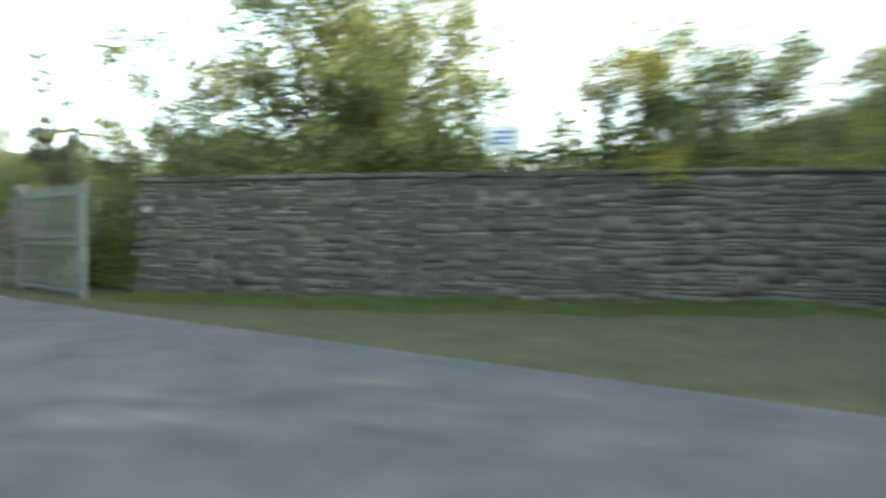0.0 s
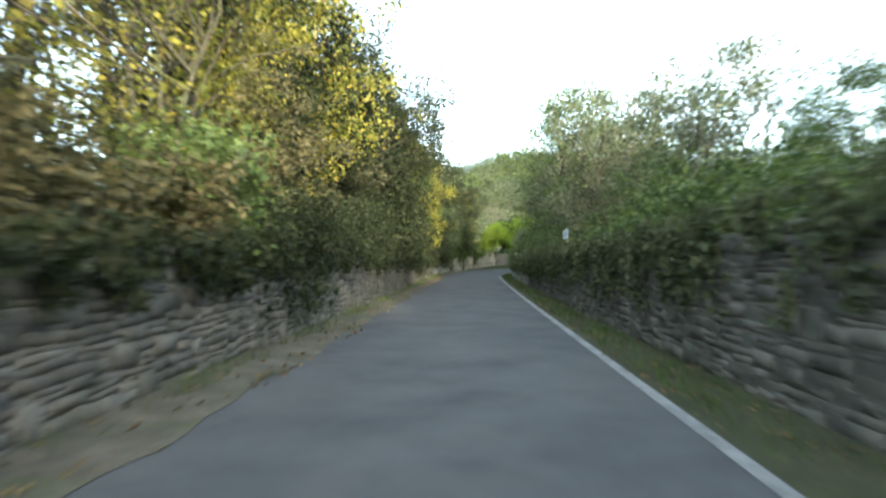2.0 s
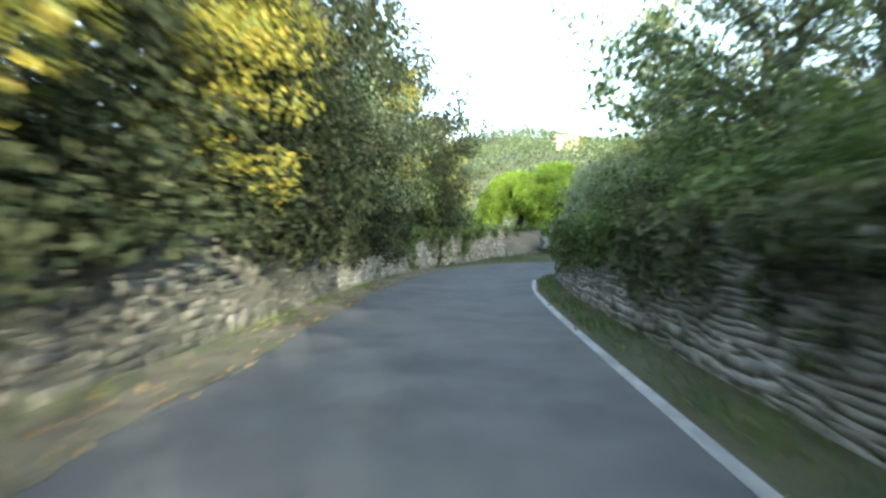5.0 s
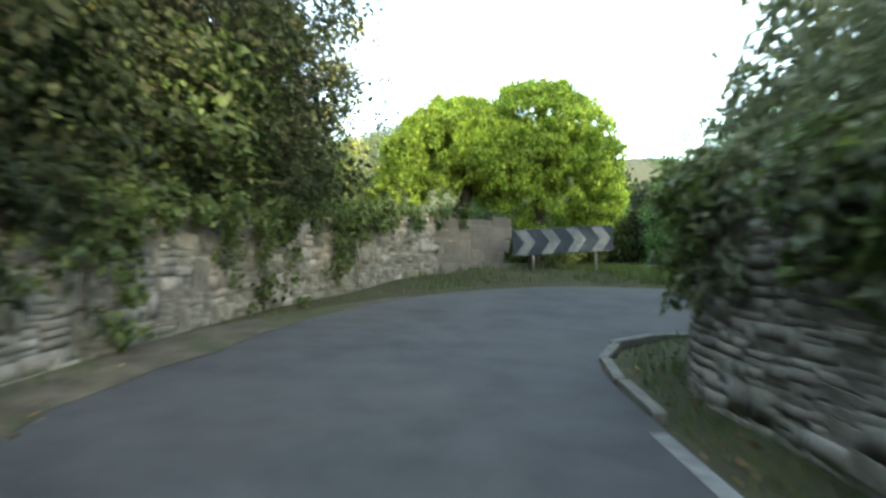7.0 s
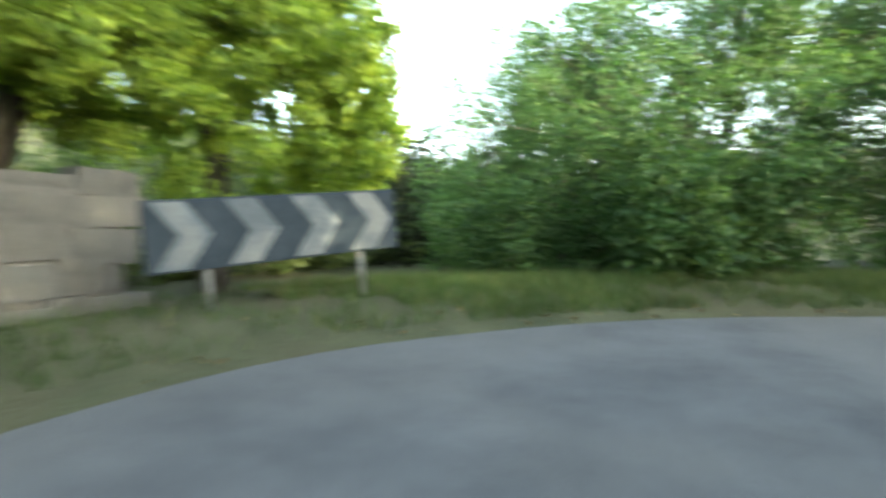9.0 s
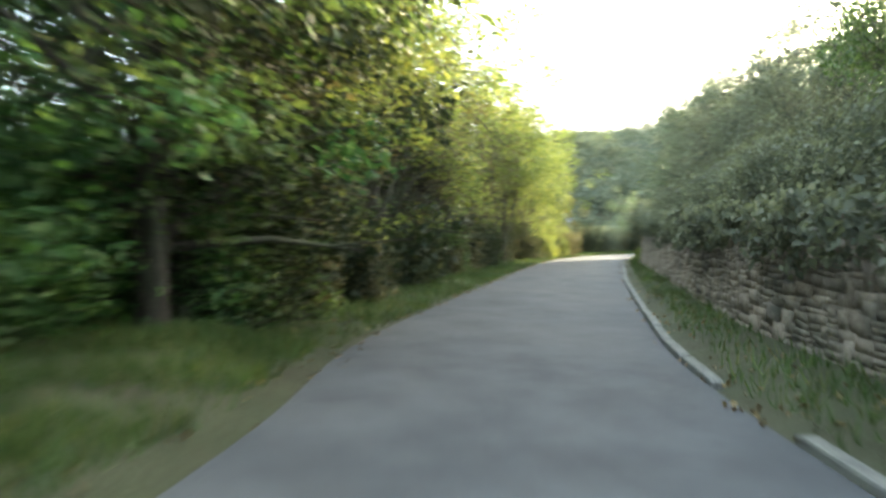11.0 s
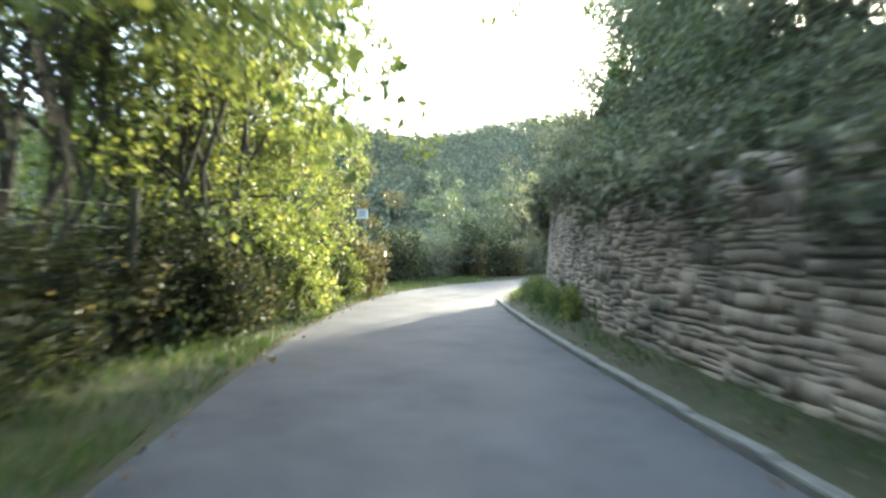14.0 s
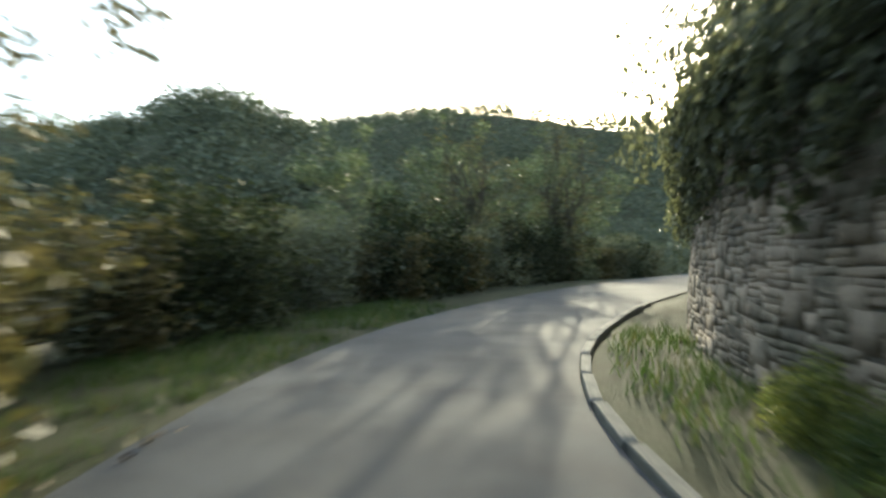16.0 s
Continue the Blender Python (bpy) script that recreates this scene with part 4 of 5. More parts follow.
for x, y, s in ((-4.9, -9.0, 0.7), (-5.6, -5.6, 0.8), (-4.9, -13.5, 0.95), (23.5, 29.9, 0.9), (27.4, 27.2, 0.85), (21.2, 32.6, 0.85), (45.5, -4, 0.8), (44.2, -8.5, 0.85)):
    put(T_AUTUMN if x < 0 else T_BARE, x, y, g.uniform(0, 360), s)
for x, y, s in ((4.5, -16.2, 0.8), (4.6, -17.9, 0.75)):
    put(B_LIME, x, y, 90, s)
for x, y, s in ((8.6, 44.6, 1.2), (10.8, 45.4, 1.3), (7.0, 46.5, 1.3), (12.6, 44.4, 1.2), (9.6, 48.5, 1.5), (5.0, 46.0, 1.2)):
    put((B_DARK, B_GREEN)[int(x) % 2], x, y, 40 * s, s)
# behind the tall wall
for x, y, s in ((7.7, -18.6, 1.12), (8.9, -22.0, 1.2), (5.4, -17.3, 0.9), (11.5, -19.6, 1.1), (7.4, -21.0, 1.15), (9.8, -19.8, 1.2)):
    put(T_PALE, x, y, g.uniform(0, 360), s)
put(T_PALE, 7.9, -19.4, 40, 1.1)
for n, d in enumerate(np.arange(0.4, 30, 1.9)):
    x, y = 3.4 + 0.43 * d, -18.8 - 0.90 * d
    if d > 9.0:
        put((T_PALE, T_GOLD, T_OLIVE, T_PALE)[n % 4], x + 2.6 + g.uniform(0, 1.2), y + 1.3 + g.normal() * 0.4, g.uniform(0, 360), g.uniform(0.72, 0.88))
    put((B_PALE, B_GREEN)[n % 2], x + 2.2, y + 1.1, -64, (1.55 if 6 < d < 11 else g.uniform(1.28, 1.42)) if d > 4.5 else g.uniform(1.0, 1.15))
for x, y, s in ((4.9, -16.4, 0.5), (6.4, -17.6, 0.55), (8.4, -16.2, 0.6), (7.6, -14.2, 0.6)):
    put(T_PALE if y < -17 else T_OLIVE, x, y, g.uniform(0, 360), s)
    put(B_GREEN, x - 0.3, y + 0.6, g.uniform(0, 360), 0.8)
put(T_SAPLING, 3.65, -14.3, 30, 1.0)
# outside of the hairpin
for x, y, s in ((9.9, 40.0, 0.62), (11.4, 39.4, 0.78), (15.0, 37.2, 0.85), (16.8, 36.0, 0.9), (12.0, 42.4, 0.6), (12.9, 41.6, 0.66), (18.5, 37.5, 1.0), (20.5, 35.5, 1.0)):
    put((T_GREEN if x > 16 else T_FRESH), x + g.normal() * 0.2, y + g.normal() * 0.2, g.uniform(0, 360), s)
    put(B_FRESH, x + 0.2, y - 0.6, g.uniform(0, 360), 0.9)
put(T_FRESH, 8.9, 41.3, 15, 0.44)
put(T_FRESH, 11.0, 41.8, 75, 0.58)
put(T_FRESH, 13.4, 40.2, 205, 0.78)
put(T_FRESH, 12.7, 38.9, 305, 0.64)
for x, y, s in ((8.4, 40.3, 0.6), (9.0, 41.4, 0.7)):
    put(B_FRESH, x, y, g.uniform(0, 360), s)
put(T_DARK, 15.4, 35.6, 70, 1.15)
put(T_DARK, 17.4, 34.2, 150, 1.05)
# valley side of the second stretch
for k in range(S_LEG2 - 1, S_BEND + 3, 4):
    p = beside(k, -2.1 - g.uniform(0, 0.9))
    src = ((T_BARE, T_BARE, T_LIME, T_LIME) if k < S_BEND - 22 else (T_LIME, T_LIME, T_LIME, T_LIME))[int(g.integers(4))]
    turn, size = g.uniform(0, 360), g.uniform(0.75, 1.0) * (0.8 if k > S_BEND - 8 else 1)
    if k >= S_BEND - 22 or (k // 4) % 3:
        put(src, p[0], p[1], turn, size, 0.1)
    p = beside(k, -2.6 - g.uniform(0, 0.5))
    put(((B_RUST, B_DARK, B_DARK) if k < S_BEND - 18 else (B_RUST, B_DARK, B_DARK))[int(g.integers(3))], p[0], p[1], g.uniform(0, 360), g.uniform(0.7, 0.95))
    if k % 8 == 0:
        p = beside(k, -6.0 - g.uniform(0, 1.5))
        put(T_GREEN, p[0], p[1], g.uniform(0, 360), 0.55, 0.3)
for k in range(S_BEND - 12, S_BEND + 8, 3):
    p = beside(k, -1.3)
    # before x = 35.5 the shade-darkened hedge replaces the bright thicket
    put((B_LIME if p[0] > 35.5 else B_DARK, B_RUST, B_DARK)[(k // 3) % 3], p[0], p[1], g.uniform(0, 360), g.uniform(0.6, 0.85), 0.1)
put(T_LIME, 39.1, 15.4, 40, 0.85)
put(T_LIME, 37.6, 18.2, 140, 0.85)
put(B_LIME, 37.6, 16.8, 60, 0.95)
put(B_RUST, 38.2, 15.6, 70, 0.9)
put(T_LIME, 40.3, 14.3, 100, 0.68)
put(B_LIME, 40.4, 13.9, 70, 0.95)
put(B_LIME, 40.4, 17.2, 70, 0.9)
put(T_RUST, 40.2, 12.2, 200, 0.72)
put(B_RUST, 39.7, 12.9, 20, 1.1)
for x, y, s in ((47.0, -6.5, 0.85), (45.0, -11, 0.8), (48.5, -2, 0.8)):
    put(T_OLIVE, x, y, 30 * s, s)
for k in range(S_LEG2, S_BEND - 14, 3):
    p = beside(k, -1.75 - g.uniform(0, 0.3))
    put((B_DARK, B_RUST, B_GREEN, B_DARK)[int(g.integers(4))], p[0], p[1], along(k) + g.uniform(-30, 30), g.uniform(0.55, 0.85), -0.05)
for x, y, s in ((21.6, 31.4, 1.1), (24.8, 28.8, 1.1), (30.4, 22.7, 1.06), (34.5, 18.9, 0.98)):
    put(T_LIME, x, y, 37 * x, s, 0.1)
# above the retaining wall
for k in range(S_LEG2 - 3, len(ROAD) - 10, 4):
    p = beside(k, 2.1)
    put(B_GREY, p[0], p[1], along(k) + g.uniform(-10, 10), g.uniform(0.5, 0.75), 0.0)
    p = beside(k, 3.1)
    put(B_GREY, p[0], p[1], along(k) + 8.0, 1.0 if k > S_LEG2 + 14 else 0.7, 0.1, 0.82)
for k in range(S_LEG2 + 4, len(ROAD) - 10, 6):
    p = beside(k, 3.4 + g.uniform(0, 1.5))
    put(T_AIRY, p[0], p[1], g.uniform(0, 360), g.uniform(0.75, 1.0) * (0.85 if k < S_LEG2 + 12 else 1))
for n, a in enumerate(range(4, len(w2) - 16, 8)):
    hanging(w2, a, a + 8, 0.55 if w2[a, 1] > 12 else 1.35, L_GREY, 1700 if w2[a, 1] > 12 else 3600, 500 + n, "hanging_ivy", "dark ivy hanging from the retaining wall", out=0.16, up=0.2)
for x, y, s in ((35.0, 8.0, 0.85), (35.7, 6.3, 0.9), (36.1, 4.6, 0.9)):
    put(B_GREY, x, y, 70, s, 0.1, 1.1)
put(T_AIRY, 35.5, 6.0, 25, 0.7)
put(T_AIRY, 22.6, 18.8, 75, 0.8)
put(T_AIRY, 20.6, 20.6, 195, 0.7)
for k in range(S_BEND - 8, S_BEND + 16, 3):
    p = beside(k, 0.95 + g.uniform(0, 0.15))
    put((B_GREEN, B_LIME)[k % 2], p[0], p[1], along(k) + g.uniform(-20, 20), g.uniform(0.18, 0.28), -0.05)
# beyond the last bend
for k in range(S_BEND + 4, len(ROAD) - 3, 4):
    p = beside(k, -2.1 - g.uniform(0, 0.6))
    put((B_DARK, B_RUST, B_GREY)[int(g.integers(3))], p[0], p[1], along(k) + g.uniform(-15, 15), g.uniform(0.9, 1.1), 0.05)
    p = beside(k, -4.2 - g.uniform(0, 0.8))
    put((B_GREY, B_RUST, B_RUST)[int(g.integers(3))], p[0], p[1], along(k) + g.uniform(-15, 15), g.uniform(1.0, 1.25), 0.2)
    p = beside(k, -6.5 - g.uniform(0, 2.5))
    put((T_GREEN, T_OLIVE, T_RUST)[int(g.integers(3))], p[0], p[1], g.uniform(0, 360), g.uniform(0.34, 0.5) * (1.0 if k % 8 == 0 else 0.6), 0.3)

# round ivy-clad tree behind the sign
e = new("ivy_clad_tree")
tv, tf = tube([(-1.0, 0, -1.2), (-0.9, 0, 0.2), (-0.4, 0.1, 1.6)], [0.24, 0.2, 0.12], 9)
quick("trunk", tv, tf, M_BARK, e, smooth=True)
tv, tf = tube([(1.1, 0.1, -1.2), (1.2, 0.1, 0.4), (1.0, 0.1, 1.7)], [0.18, 0.15, 0.09], 9)
quick("trunk", tv, tf, M_BARK, e, smooth=True)
gg = np.random.default_rng(90)
C, Rr = [], []
for cx, cy, cz, rx, ry, rz, n in ((-0.85, -0.1, 1.55, 2.0, 1.3, 1.65, 520), (1.30, 0.2, 1.80, 2.15, 1.4, 1.9, 600), (0.2, 0, 1.2, 1.6, 1.3, 1.2, 120), (-2.5, 0, 0.8, 0.8, 0.8, 0.7, 60), (2.75, 0.1, 0.7, 0.7, 0.9, 1.1, 90)):
    for k in range(n):
        v = gg.normal(size=3)
        v /= np.linalg.norm(v)
        v[2] = v[2] if v[2] > (-0.5 if cx < 1 else -0.75) else -v[2]
        q = gg.uniform(0.35, 1.0) ** 0.25 * (1 + 0.05 * math.sin(5 * v[0] + 3 * v[2]) + 0.03 * math.sin(9 * v[0] - 7 * v[2]))
        C.append((cx + v[0] * rx * q, cy + v[1] * ry * q, cz + v[2] * rz * q))
        Rr.append(gg.uniform(0.13, 0.27))
for k in range(160):
    C.append((gg.uniform(-2.0, 2.6), gg.uniform(-0.5, 0.8), gg.uniform(1.0, 2.6)))
    Rr.append(gg.uniform(0.25, 0.4))
for k in range(70):
    C.append((gg.uniform(0.7, 3.0), gg.uniform(-0.9, 0.9), gg.uniform(-0.45, 0.5)))
    Rr.append(gg.uniform(0.12, 0.24))
lv, lf = leaves(C, Rr, 150000, 0.084, 91, 1.0, 0.35, 1.6, 0.55)
quick("crown", lv, lf, L_ROUND, e)
tagged(e, "round bright green tree clad in ivy behind the wall", "tree")
e.matrix_basis = pose(3.42, 41.0, 1.8, 0, 0, -12) @ Matrix.Scale(0.955, 4)

for x, y, s in ((-0.8, 41.6, 0.8), (1.2, 43.0, 0.8), (3.4, 43.2, 0.8), (5.8, 43.0, 0.75), (7.4, 43.5, 0.8)):
    put(B_GREEN, x, y, g.uniform(-20, 20), s)

# dry grass on the bank above the junction
def straw(seed):
    gq = np.random.default_rng(seed)
    V, F = [], []
    for k in range(260):
        a, ln, r0 = gq.uniform(0, 2 * math.pi), gq.uniform(0.6, 1.3), gq.uniform(0, 0.16)
        b, out = gq.uniform(0, 2 * math.pi), gq.uniform(0.15, 0.75)
        base = np.array([math.cos(a) * r0, math.sin(a) * r0, -0.05])
        d = np.array([math.cos(a), math.sin(a), 0]) * out * ln
        w = np.array([math.cos(b), math.sin(b), 0]) * 0.007
        o = len(V)
        for t in (0, 0.45, 1.0):
            p = base + d * t ** 1.8 + np.array([0, 0, ln * (t - 0.42 * out * t * t)])
            V += [p - w * (1.05 - t), p + w * (1.05 - t)]
        F += [(o, o + 1, o + 3, o + 2), (o + 2, o + 3, o + 5, o + 4)]
    e = new("dry_grass_tuft")
    quick("blades", V, F, L_STRAW, e)
    return tagged(e, "tall straw-coloured dry grass on the bank", "grass", "dry grass tufts")


TUFT = straw(3)
first[TUFT.name] = 1
at(TUFT, -4.1, -17.2, 0, 1.1, 0.1)
for x, y, sc in ((-4.5, -16.4, 1.3), (-4.2, -15.4, 1.0), (-5.0, -17.6, 1.4), (-4.7, -14.6, 1.1), (-3.9, -16.0, 0.9), (-5.4, -16.6, 1.5), (-4.6, -18.6, 1.2), (-3.8, -18.0, 0.8), (-5.2, -15.8, 1.4), (-4.0, -16.9, 0.7), (-5.9, -17.6, 1.5)):
    again(TUFT, x, y, 70 * x, sc, 0.1)

# ---- far woods ----
g = np.random.default_rng(31)
N = 18000
az = np.radians(np.concatenate([g.uniform(-16, 18, N // 4), g.uniform(96, 182, N // 8 * 5), g.uniform(-160, 200, N // 8)]))
N = len(az)
rad = 50 + (300 + 90 * np.exp(-(np.degrees(az) / 22) ** 2)) * g.random(N) ** 0.8
fx, fy = 10 + np.sin(az) * rad, 15 + np.cos(az) * rad
fz = ground_z(fx, fy)
hgt = g.uniform(2.6, 5.0, N) * (0.8 + rad / 350)
C = np.column_stack([fx, fy, fz + hgt * 0.45])
W = np.column_stack([hgt * 0.55, hgt * 0.55, hgt * 0.6])
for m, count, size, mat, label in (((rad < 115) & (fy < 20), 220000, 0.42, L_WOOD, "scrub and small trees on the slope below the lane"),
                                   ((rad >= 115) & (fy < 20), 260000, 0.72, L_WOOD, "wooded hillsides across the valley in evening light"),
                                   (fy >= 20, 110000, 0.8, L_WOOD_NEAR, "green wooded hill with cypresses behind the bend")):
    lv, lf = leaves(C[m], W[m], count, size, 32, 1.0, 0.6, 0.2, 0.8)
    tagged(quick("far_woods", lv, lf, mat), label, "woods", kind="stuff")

# cypresses and a house on the far ridge
gc = np.random.default_rng(8)


def cypress(height, seed, name="cypress_tree"):
    e = new(name)
    tv, tf = tube([(0, 0, -0.5), (0, 0, height * 0.4), (0, 0, height * 0.95)], [0.25, 0.18, 0.04], 6)
    quick("trunk", tv, tf, M_BARK, e, smooth=True)
    zz = np.linspace(0.6, height, 14)
    rr = 0.85 * np.sin(np.pi * np.clip(zz / height, 0.05, 1) ** 0.7) + 0.12
    lv, lf = leaves(np.column_stack([zz * 0, zz * 0, zz]), np.column_stack([rr, rr, np.full(14, height / 16)]), 900, 0.5, seed, 1.0, 0.6, -1.5)
    quick("crown", lv, lf, L_CYP, e)
    return tagged(e, "slender dark cypress on the skyline of the hill", "tree", "cypresses on the ridge")


CYP = cypress(9.0, 77)
spots = [(-2.0, 1.0), (0.5, 0.8), (2.2, 0.9), (2.8, 0.7), (3.4, 1.0), (3.8, 0.8), (4.4, 0.9), (5.0, 0.7), (5.6, 0.8), (6.8, 0.9), (7.2, 0.8)]
for n, (a, s) in enumerate(spots):
    x, y = 400 * math.tan(radians(a)), 402 + gc.normal() * 5
    (at if n == 0 else again)(CYP, x, y, gc.uniform(0, 360), s * 1.25, -0.4)
for a, r, s in ((111, 97, 0.5), (112.5, 95, 0.35), (115, 97, 0.45), (118, 96, 0.3), (150, 235, 0.8)):
    again(CYP, 10 + math.sin(radians(a)) * r, 15 + math.cos(radians(a)) * r, 0, s, -0.4)

house = new("farmhouse")
tagged(house, "pale plastered farmhouse with a tiled roof on the ridge", "house")
part("wall", box_bm(8.0, 6.0, 4.6, pose(0, 0, 2.3)), M_PLASTER, house)
bm = bmesh.new()
vs = [bm.verts.new(v) for v in ((-4.4, -3.4, 4.5), (4.4, -3.4, 4.5), (4.4, 3.4, 4.5), (-4.4, 3.4, 4.5), (-4.4, 0, 6.0), (4.4, 0, 6.0))]
for f in ((0, 1, 5, 4), (2, 3, 4, 5), (0, 4, 3), (1, 2, 5), (3, 2, 1, 0)):
    bm.faces.new([vs[i] for i in f])
part("roof", bm, M_TILE, house)
for x in (-2.4, 0, 2.4):
    for z in (1.3, 3.4):
        win = part("window", box_bm(0.8, 0.06, 1.1, pose(x, -3.0, z), 0.01), M_GLASS_DARK, house)
        part("sill", box_bm(1.0, 0.16, 0.08, pose(x, -3.06, z - 0.6), 0.01), M_STONE, win)
hz = float(ground_z([36.0], [232.0])[0])
house.matrix_basis = pose(36, 232, hz + 0.2, 0, 0, 10)


# ---- gate, pier and small signs ----
def gate_leaf(width, height, label):
    e = new("gate_leaf")
    tagged(e, label, "gate", "")
    for x in (0.03, width - 0.03):
        stile = part("stile", box_bm(0.06, 0.06, height, pose(x, 0, height / 2 + 0.06), 0.008), M_GATE, e)
        for q in (0.35, height - 0.35):
            part("hinge", box_bm(0.05, 0.09, 0.12, pose(x, 0.02, q), 0.01), M_GATE, stile)
    for z in (0.14, height * 0.50, height * 0.57, height * 0.97):
        part("rail", box_bm(width - 0.12, 0.04, 0.06, pose(width / 2, 0, z), 0.006), M_GATE, e)
    n = int((width - 0.12) / 0.15)
    me = None
    for k in range(n):
        x = 0.06 + (k + 0.5) * (width - 0.12) / n
        if me is None:
            b = part("bar", box_bm(0.02, 0.02, height + 0.06, Matrix()), M_GATE, e)
            me = b.data
        else:
            b = new("bar", me)
            b.parent = e
        b.location = (x, 0.035, height / 2 + 0.10)
    return e


leaf_a = gate_leaf(3.15, 2.2, "closed grey-green barred steel gate leaf beside the brick pier")
leaf_a.matrix_basis = pose(2.5, -15.35, 0.0, 0, 0, -93)
for x, y in ((2.52, -15.25), (2.35, -18.6)):
    e = new("gate_post")
    part("shaft", box_bm(0.10, 0.10, 2.4, pose(0, 0, 1.15), 0.012), M_GATE, e)
    part("cap", box_bm(0.14, 0.14, 0.05, pose(0, 0, 2.37), 0.012), M_GATE, e)
    tagged(e, "square grey-green steel gate post with a cap", "gate post", "posts of the garden gate")
    e.matrix_basis = pose(x, y, 0)
pier = new("gate_pier")
tagged(pier, "gate pier of banded red brick and pale stone", "pier")
z, gb = -0.1, np.random.default_rng(4)
band = 0
while z < 2.0:
    stone_band = band % 2 == 0
    hh = 0.26 if stone_band else 0.068 * 2
    if stone_band:
        part("stone_block", box_bm(0.50 + gb.uniform(-0.02, 0.02), 0.48, hh - 0.012, pose(0, 0, z + hh / 2), 0.02), M_STONE_DARK, pier)
    else:
        for c in range(2):
            for s in (-0.125, 0.125):
                part("brick", box_bm(0.238, 0.46, 0.058, pose(s, 0, z + 0.034 + c * 0.068), 0.006), M_BRICK, pier)
    z += hh
    band += 1
bm = bmesh.new()
bmesh.ops.create_uvsphere(bm, u_segments=16, v_segments=10, radius=0.25, matrix=pose(0, 0, z + 0.16) @ Matrix.Diagonal((1, 1, 0.85, 1)))
part("cap", bm, M_STONE_DARK, pier, "dark weathered round cap", True)
pier.matrix_basis = pose(2.75, -14.85, 0, 0, 0, 3)

plaque = new("wall_plaque")
face = part("plate", box_bm(0.22, 0.02, 0.15, Matrix(), 0.006), M_PAINT, plaque)
for x in (-0.05, 0.05):
    part("bar", box_bm(0.05, 0.004, 0.10, pose(x, -0.012, 0)), M_GALV, face)
tagged(plaque, "small white plaque on the end of the garden wall", "plaque")
plaque.matrix_basis = pose(3.43, -19.0, 1.84, 0, 0, -68)


def post_sign(w, h, z, pole_h, mat, label, pole_mat=None):
    e = new("post_sign")
    tagged(e, label, "road sign")
    bm = bmesh.new()
    bmesh.ops.create_cone(bm, cap_ends=True, segments=12, radius1=0.03, radius2=0.03, depth=pole_h + 0.3, matrix=pose(0, 0.03, pole_h / 2 - 0.15))
    part("pole", bm, pole_mat or M_GALV, e, "galvanised steel pole" if pole_mat is None else "dark weathered pole", True)
    plate = part("plate", box_bm(w, 0.015, h, pose(0, -0.012, z), 0.006), mat, e)
    for q in (-0.3, 0.3):
        part("clamp", box_bm(0.09, 0.03, 0.03, pose(0, 0.0, z + q * h), 0.004), M_GALV, plate)
    for k in range(3):
        part("bar", box_bm(w * 0.6, 0.003, h * 0.10, pose(-w * 0.05 * k, -0.022, z + h * (0.25 - 0.22 * k))), M_BLUE, plate, "pale blue line of writing")
    return e


s1 = post_sign(0.80, 0.56, 3.5, 4.1, M_WHITE, "white and blue sign on a pole behind the garden wall")
s1.matrix_basis = pose(8.1, -25.05, 0, 0, 0, -62)
s2 = post_sign(0.28, 0.28, 1.66, 1.85, M_WHITE, "small square white sign on a pole above the wall")
s2.matrix_basis = pose(2.66, 0.95, 0.33, 0, 0, -66)

s3 = post_sign(0.30, 0.26, 2.27, 2.45, M_WHITE, "small white sign on a pole in the hedge before the bend", M_BARK)
s3.matrix_basis = pose(39.3, 12.25, 0.0, 0, 0, -128)

# ---- wire fence before the last bend ----
def wire_fence(line, strands, label):
    """Posts at the points of line, with slack wires strung from post to post."""
    e = new("wire_fence")
    tagged(e, label, "fence")
    gq = np.random.default_rng(12)
    tops = []
    for x, y in line:
        z = float(ground_z([x], [y])[0])
        v, f = tube([(x, y, z - 0.3), (x + gq.normal() * 0.02, y + gq.normal() * 0.02, z + 0.9), (x + gq.normal() * 0.04, y + gq.normal() * 0.04, z + 1.85)], [0.055, 0.05, 0.045], 8)
        quick("post", v, f, M_BARK, e, "weathered wooden post", True)
        tops.append((x, y, z))
    for h in strands:
        path = []
        for a, b in zip(tops[:-1], tops[1:]):
            for q in range(6):
                t = q / 6
                path.append(tuple(a[i] + (b[i] - a[i]) * t + (h - 0.10 * t * (1 - t) * (1 + gq.random()) if i == 2 else 0) for i in range(3)))
        path.append((tops[-1][0], tops[-1][1], tops[-1][2] + h))
        v, f = tube(path, [0.004] * len(path), 5)
        quick("wire", v, f, M_WIRE, e, "thin steel wire", True)
    return e


wire_fence([(31.0, 22.4), (33.3, 20.3), (35.4, 18.1), (37.2, 15.7), (38.5, 13.9), (39.5, 12.2)], (0.3, 0.52, 0.75, 0.98, 1.2, 1.42, 1.65), "slack wire fence on weathered posts beside the road")

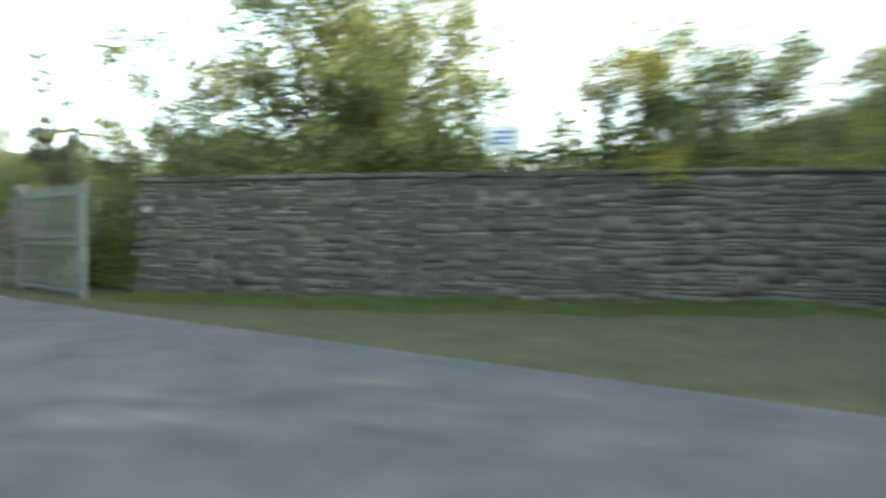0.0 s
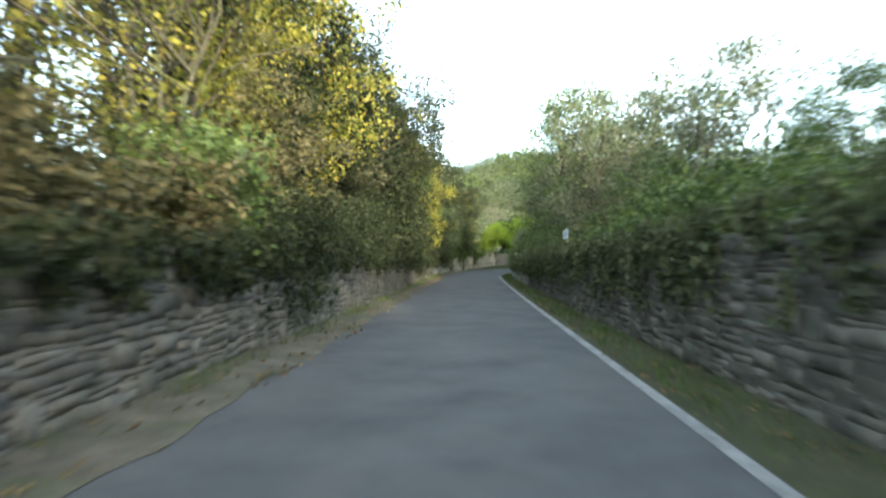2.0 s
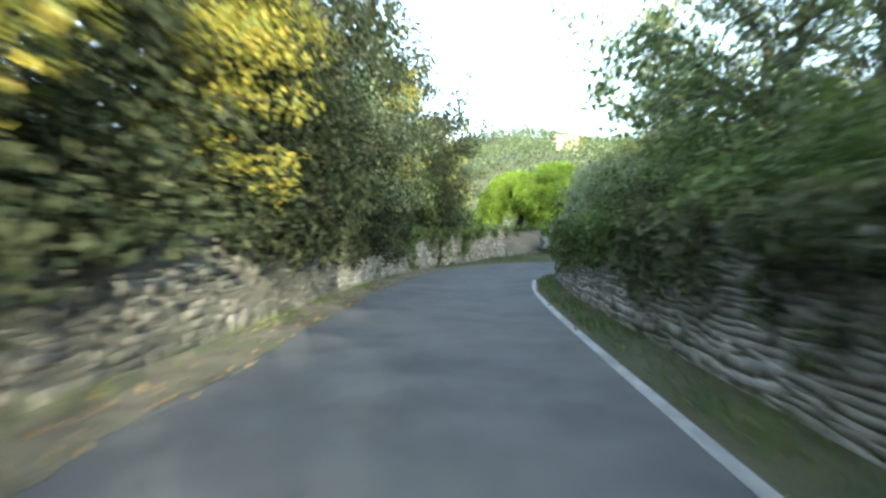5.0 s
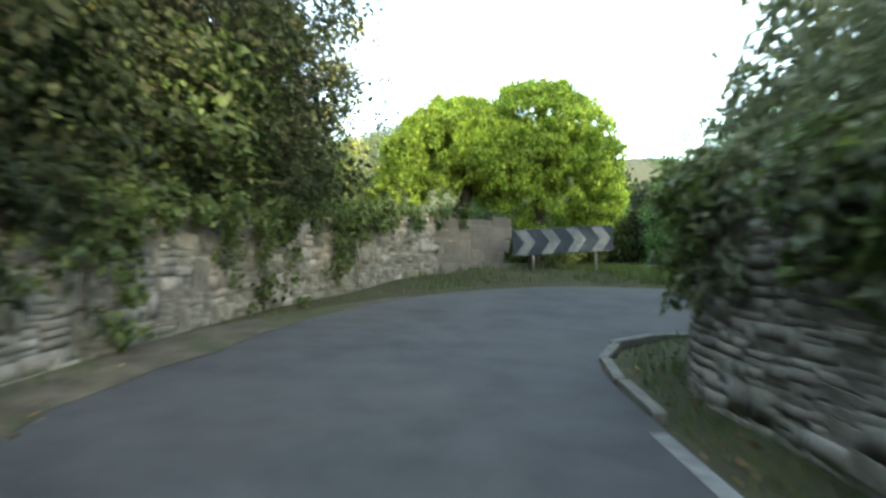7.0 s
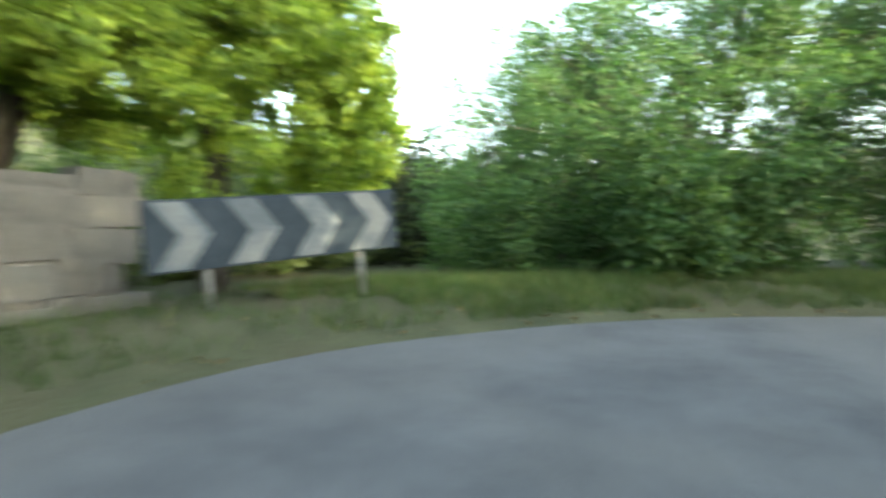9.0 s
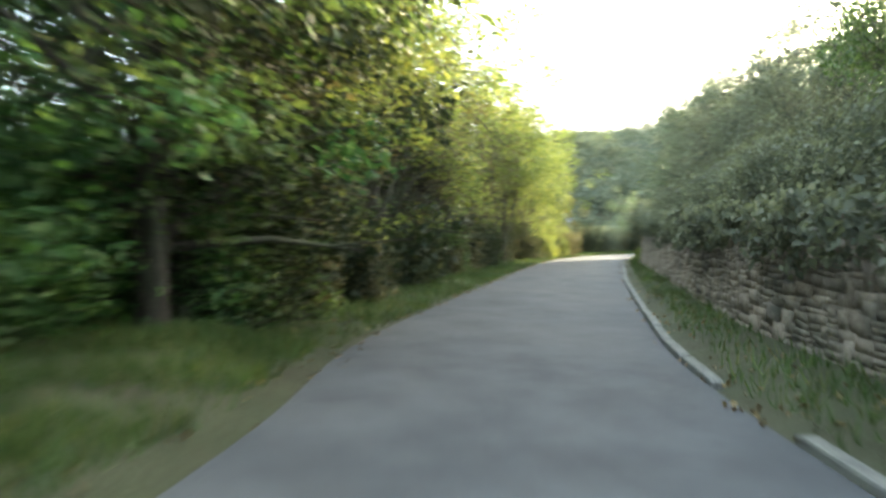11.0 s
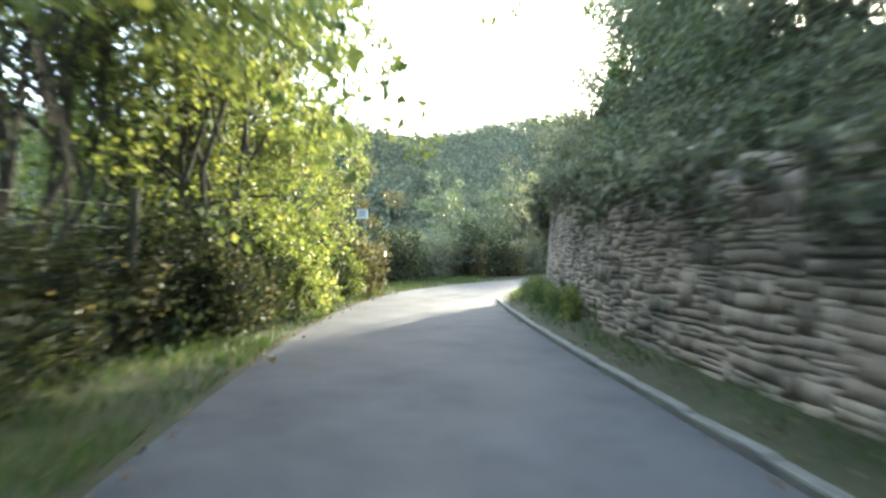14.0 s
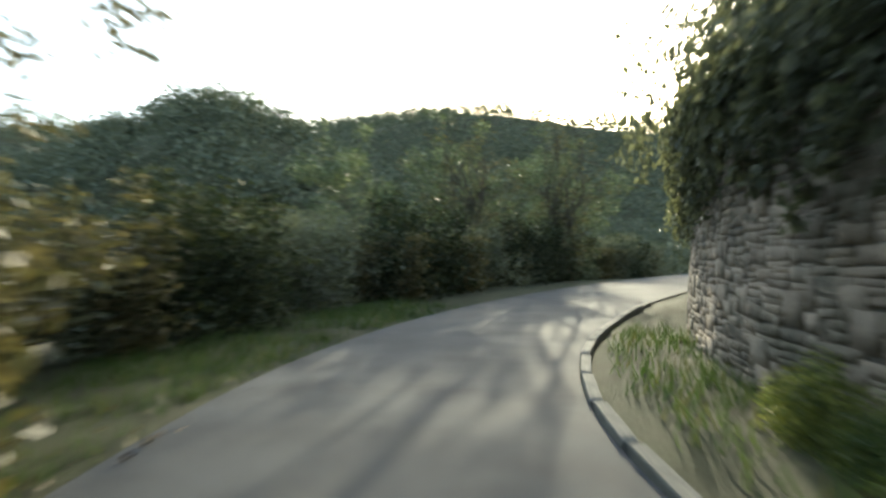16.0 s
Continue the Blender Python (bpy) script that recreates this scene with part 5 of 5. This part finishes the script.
# ---- chevron sign ----
def chevron_sign():
    e = new("chevron_sign")
    tagged(e, "dirty tilted chevron bend sign on two steel posts", "road sign")
    W, H = 2.4, 0.6
    panel = part("panel", box_bm(W, 0.03, H, pose(0, 0, 0), 0.006), M_BLACK, e)
    for k in range(4):
        x = -W / 2 + 0.06 + k * 0.6
        bm = bmesh.new()
        w = 0.27
        pts = [(x, H / 2 - 0.02), (x + w, H / 2 - 0.02), (x + w + 0.21, 0), (x + w, -H / 2 + 0.02), (x, -H / 2 + 0.02), (x + 0.21, 0)]
        f = bm.faces.new([bm.verts.new((a, -0.019, b)) for a, b in pts])
        r = bmesh.ops.extrude_face_region(bm, geom=[f])
        bmesh.ops.translate(bm, verts=[v for v in r["geom"] if isinstance(v, bmesh.types.BMVert)], vec=(0, -0.003, 0))
        part("chevron", bm, M_FADED, panel, "faded white chevron, darkened as in shade")
    for x in (-0.72, 0.78):
        bm = bmesh.new()
        bmesh.ops.create_cone(bm, cap_ends=True, segments=12, radius1=0.03, radius2=0.03, depth=1.25, matrix=pose(x, 0.05, -0.35))
        post = part("post", bm, M_GALV, e, "galvanised steel post", True)
        for q in (-0.2, 0.2):
            part("clamp", box_bm(0.10, 0.035, 0.035, pose(x, 0.03, q), 0.005), M_GALV, post)
    return e


SIGN = chevron_sign()
SIGN.matrix_basis = pose(4.72, 39.42, 1.33, 0, -4, 1)

# ---- grass and fallen leaves ----
def blades(points, size, seed):
    gq = np.random.default_rng(seed)
    n = len(points)
    a = gq.uniform(0, 2 * math.pi, n)
    ln = size * gq.uniform(0.5, 1.4, n)
    side = np.column_stack([np.cos(a), np.sin(a), np.zeros(n)]) * 0.008
    tip = np.column_stack([gq.normal(size=n) * 0.35, gq.normal(size=n) * 0.35, np.ones(n)]) * ln[:, None]
    V = np.stack([points - side, points + side, points + tip], 1).reshape(-1, 3)
    return V, np.arange(n * 3).reshape(-1, 3)


def verge(k0, k1, e0, e1, n, seed, sign):
    gq = np.random.default_rng(seed)
    k = gq.integers(k0, k1, n)
    e = e0 + (e1 - e0) * gq.random(n)
    tuft = np.sin(k * 1.7 + e * 6) + np.sin(k * 0.61) + 0.9 * gq.normal(size=n) > -0.2
    k, e = k[tuft], e[tuft]
    xy = ROAD[k, :2] + ROAD_R[k] * (sign * (ROAD[k, 3] + e))[:, None] + ROAD_T[k] * gq.uniform(-0.3, 0.3, len(k))[:, None]
    bare = (xy[:, 0] < 4.8) & (xy[:, 1] > 32) & (gq.random(len(k)) < 0.8)      # trodden earth below the wall
    xy = xy[~bare]
    return np.column_stack([xy, ground_z(xy[:, 0], xy[:, 1]) - 0.01])


P = np.concatenate([verge(K_JOIN, S_TOP - 8, 0.35, 0.8, 5000, 1, -1), verge(S_TOP - 8, S_LEG2, 0.35, 2.6, 60000, 2, -1), verge(S_LEG2, S_BEND + 34, 0.1, 1.8, 40000, 3, -1),
                    verge(K_GATE, K_CORNER, 0.1, 0.7, 6000, 4, 1), verge(K_CORNER, S_LEG2, 0.25, 1.6, 7000, 5, 1), verge(S_LEG2, S_BEND + 30, 0.35, 1.5, 11000, 6, 1)])
gq = np.random.default_rng(31)      # grass at the foot of the tall wall
i = gq.integers(8, len(wa) - 1, 16000)
t = (wa[i + 1, :2] - wa[i, :2]) / np.linalg.norm(wa[i + 1, :2] - wa[i, :2], axis=1)[:, None]
xy = wa[i, :2] + (wa[i + 1, :2] - wa[i, :2]) * gq.random(len(i))[:, None] + np.column_stack([-t[:, 1], t[:, 0]]) * (0.06 + 1.3 * gq.random(len(i)) ** 1.8)[:, None]
P = np.concatenate([P, np.column_stack([xy, ground_z(xy[:, 0], xy[:, 1]) - 0.01])])
bv, bf = blades(P, 0.15, 9)
tagged(quick("verge_grass", bv, bf, L_GRASS), "tufts of green and dry grass on the verges", "grass", kind="stuff")
P = np.concatenate([verge(K_JOIN - 10, S_LEG2, -0.25, 0.9, 5000, 11, -1), verge(S_LEG2, S_BEND + 14, -0.2, 1.2, 2500, 12, -1), verge(K_GATE, S_BEND + 10, -0.1, 0.9, 4000, 13, 1)])
P[:, 2] = np.maximum(P[:, 2], 0.0) + 0.03
lv, lf = leaves(P, np.full((len(P), 3), 0.02), 6000, 0.05, 15, 1.0, 0.2, 0.0, 0.7)
tagged(quick("fallen_leaves", lv, lf, L_LITTER), "brown fallen leaves along the edges of the road", "leaves", kind="stuff")
assert all(ob.name in first for ob in (T_GOLD, T_GREEN, T_OLIVE, T_LIME, T_RUST, B_GREEN, B_IVY, B_LIME, B_RUST, T_FRESH, B_FRESH, T_BARE, T_AUTUMN, T_DARK, B_DARK, T_AIRY, T_PALE, T_SAPLING, B_PALE, B_TALL, B_GREY))
lay_stones()
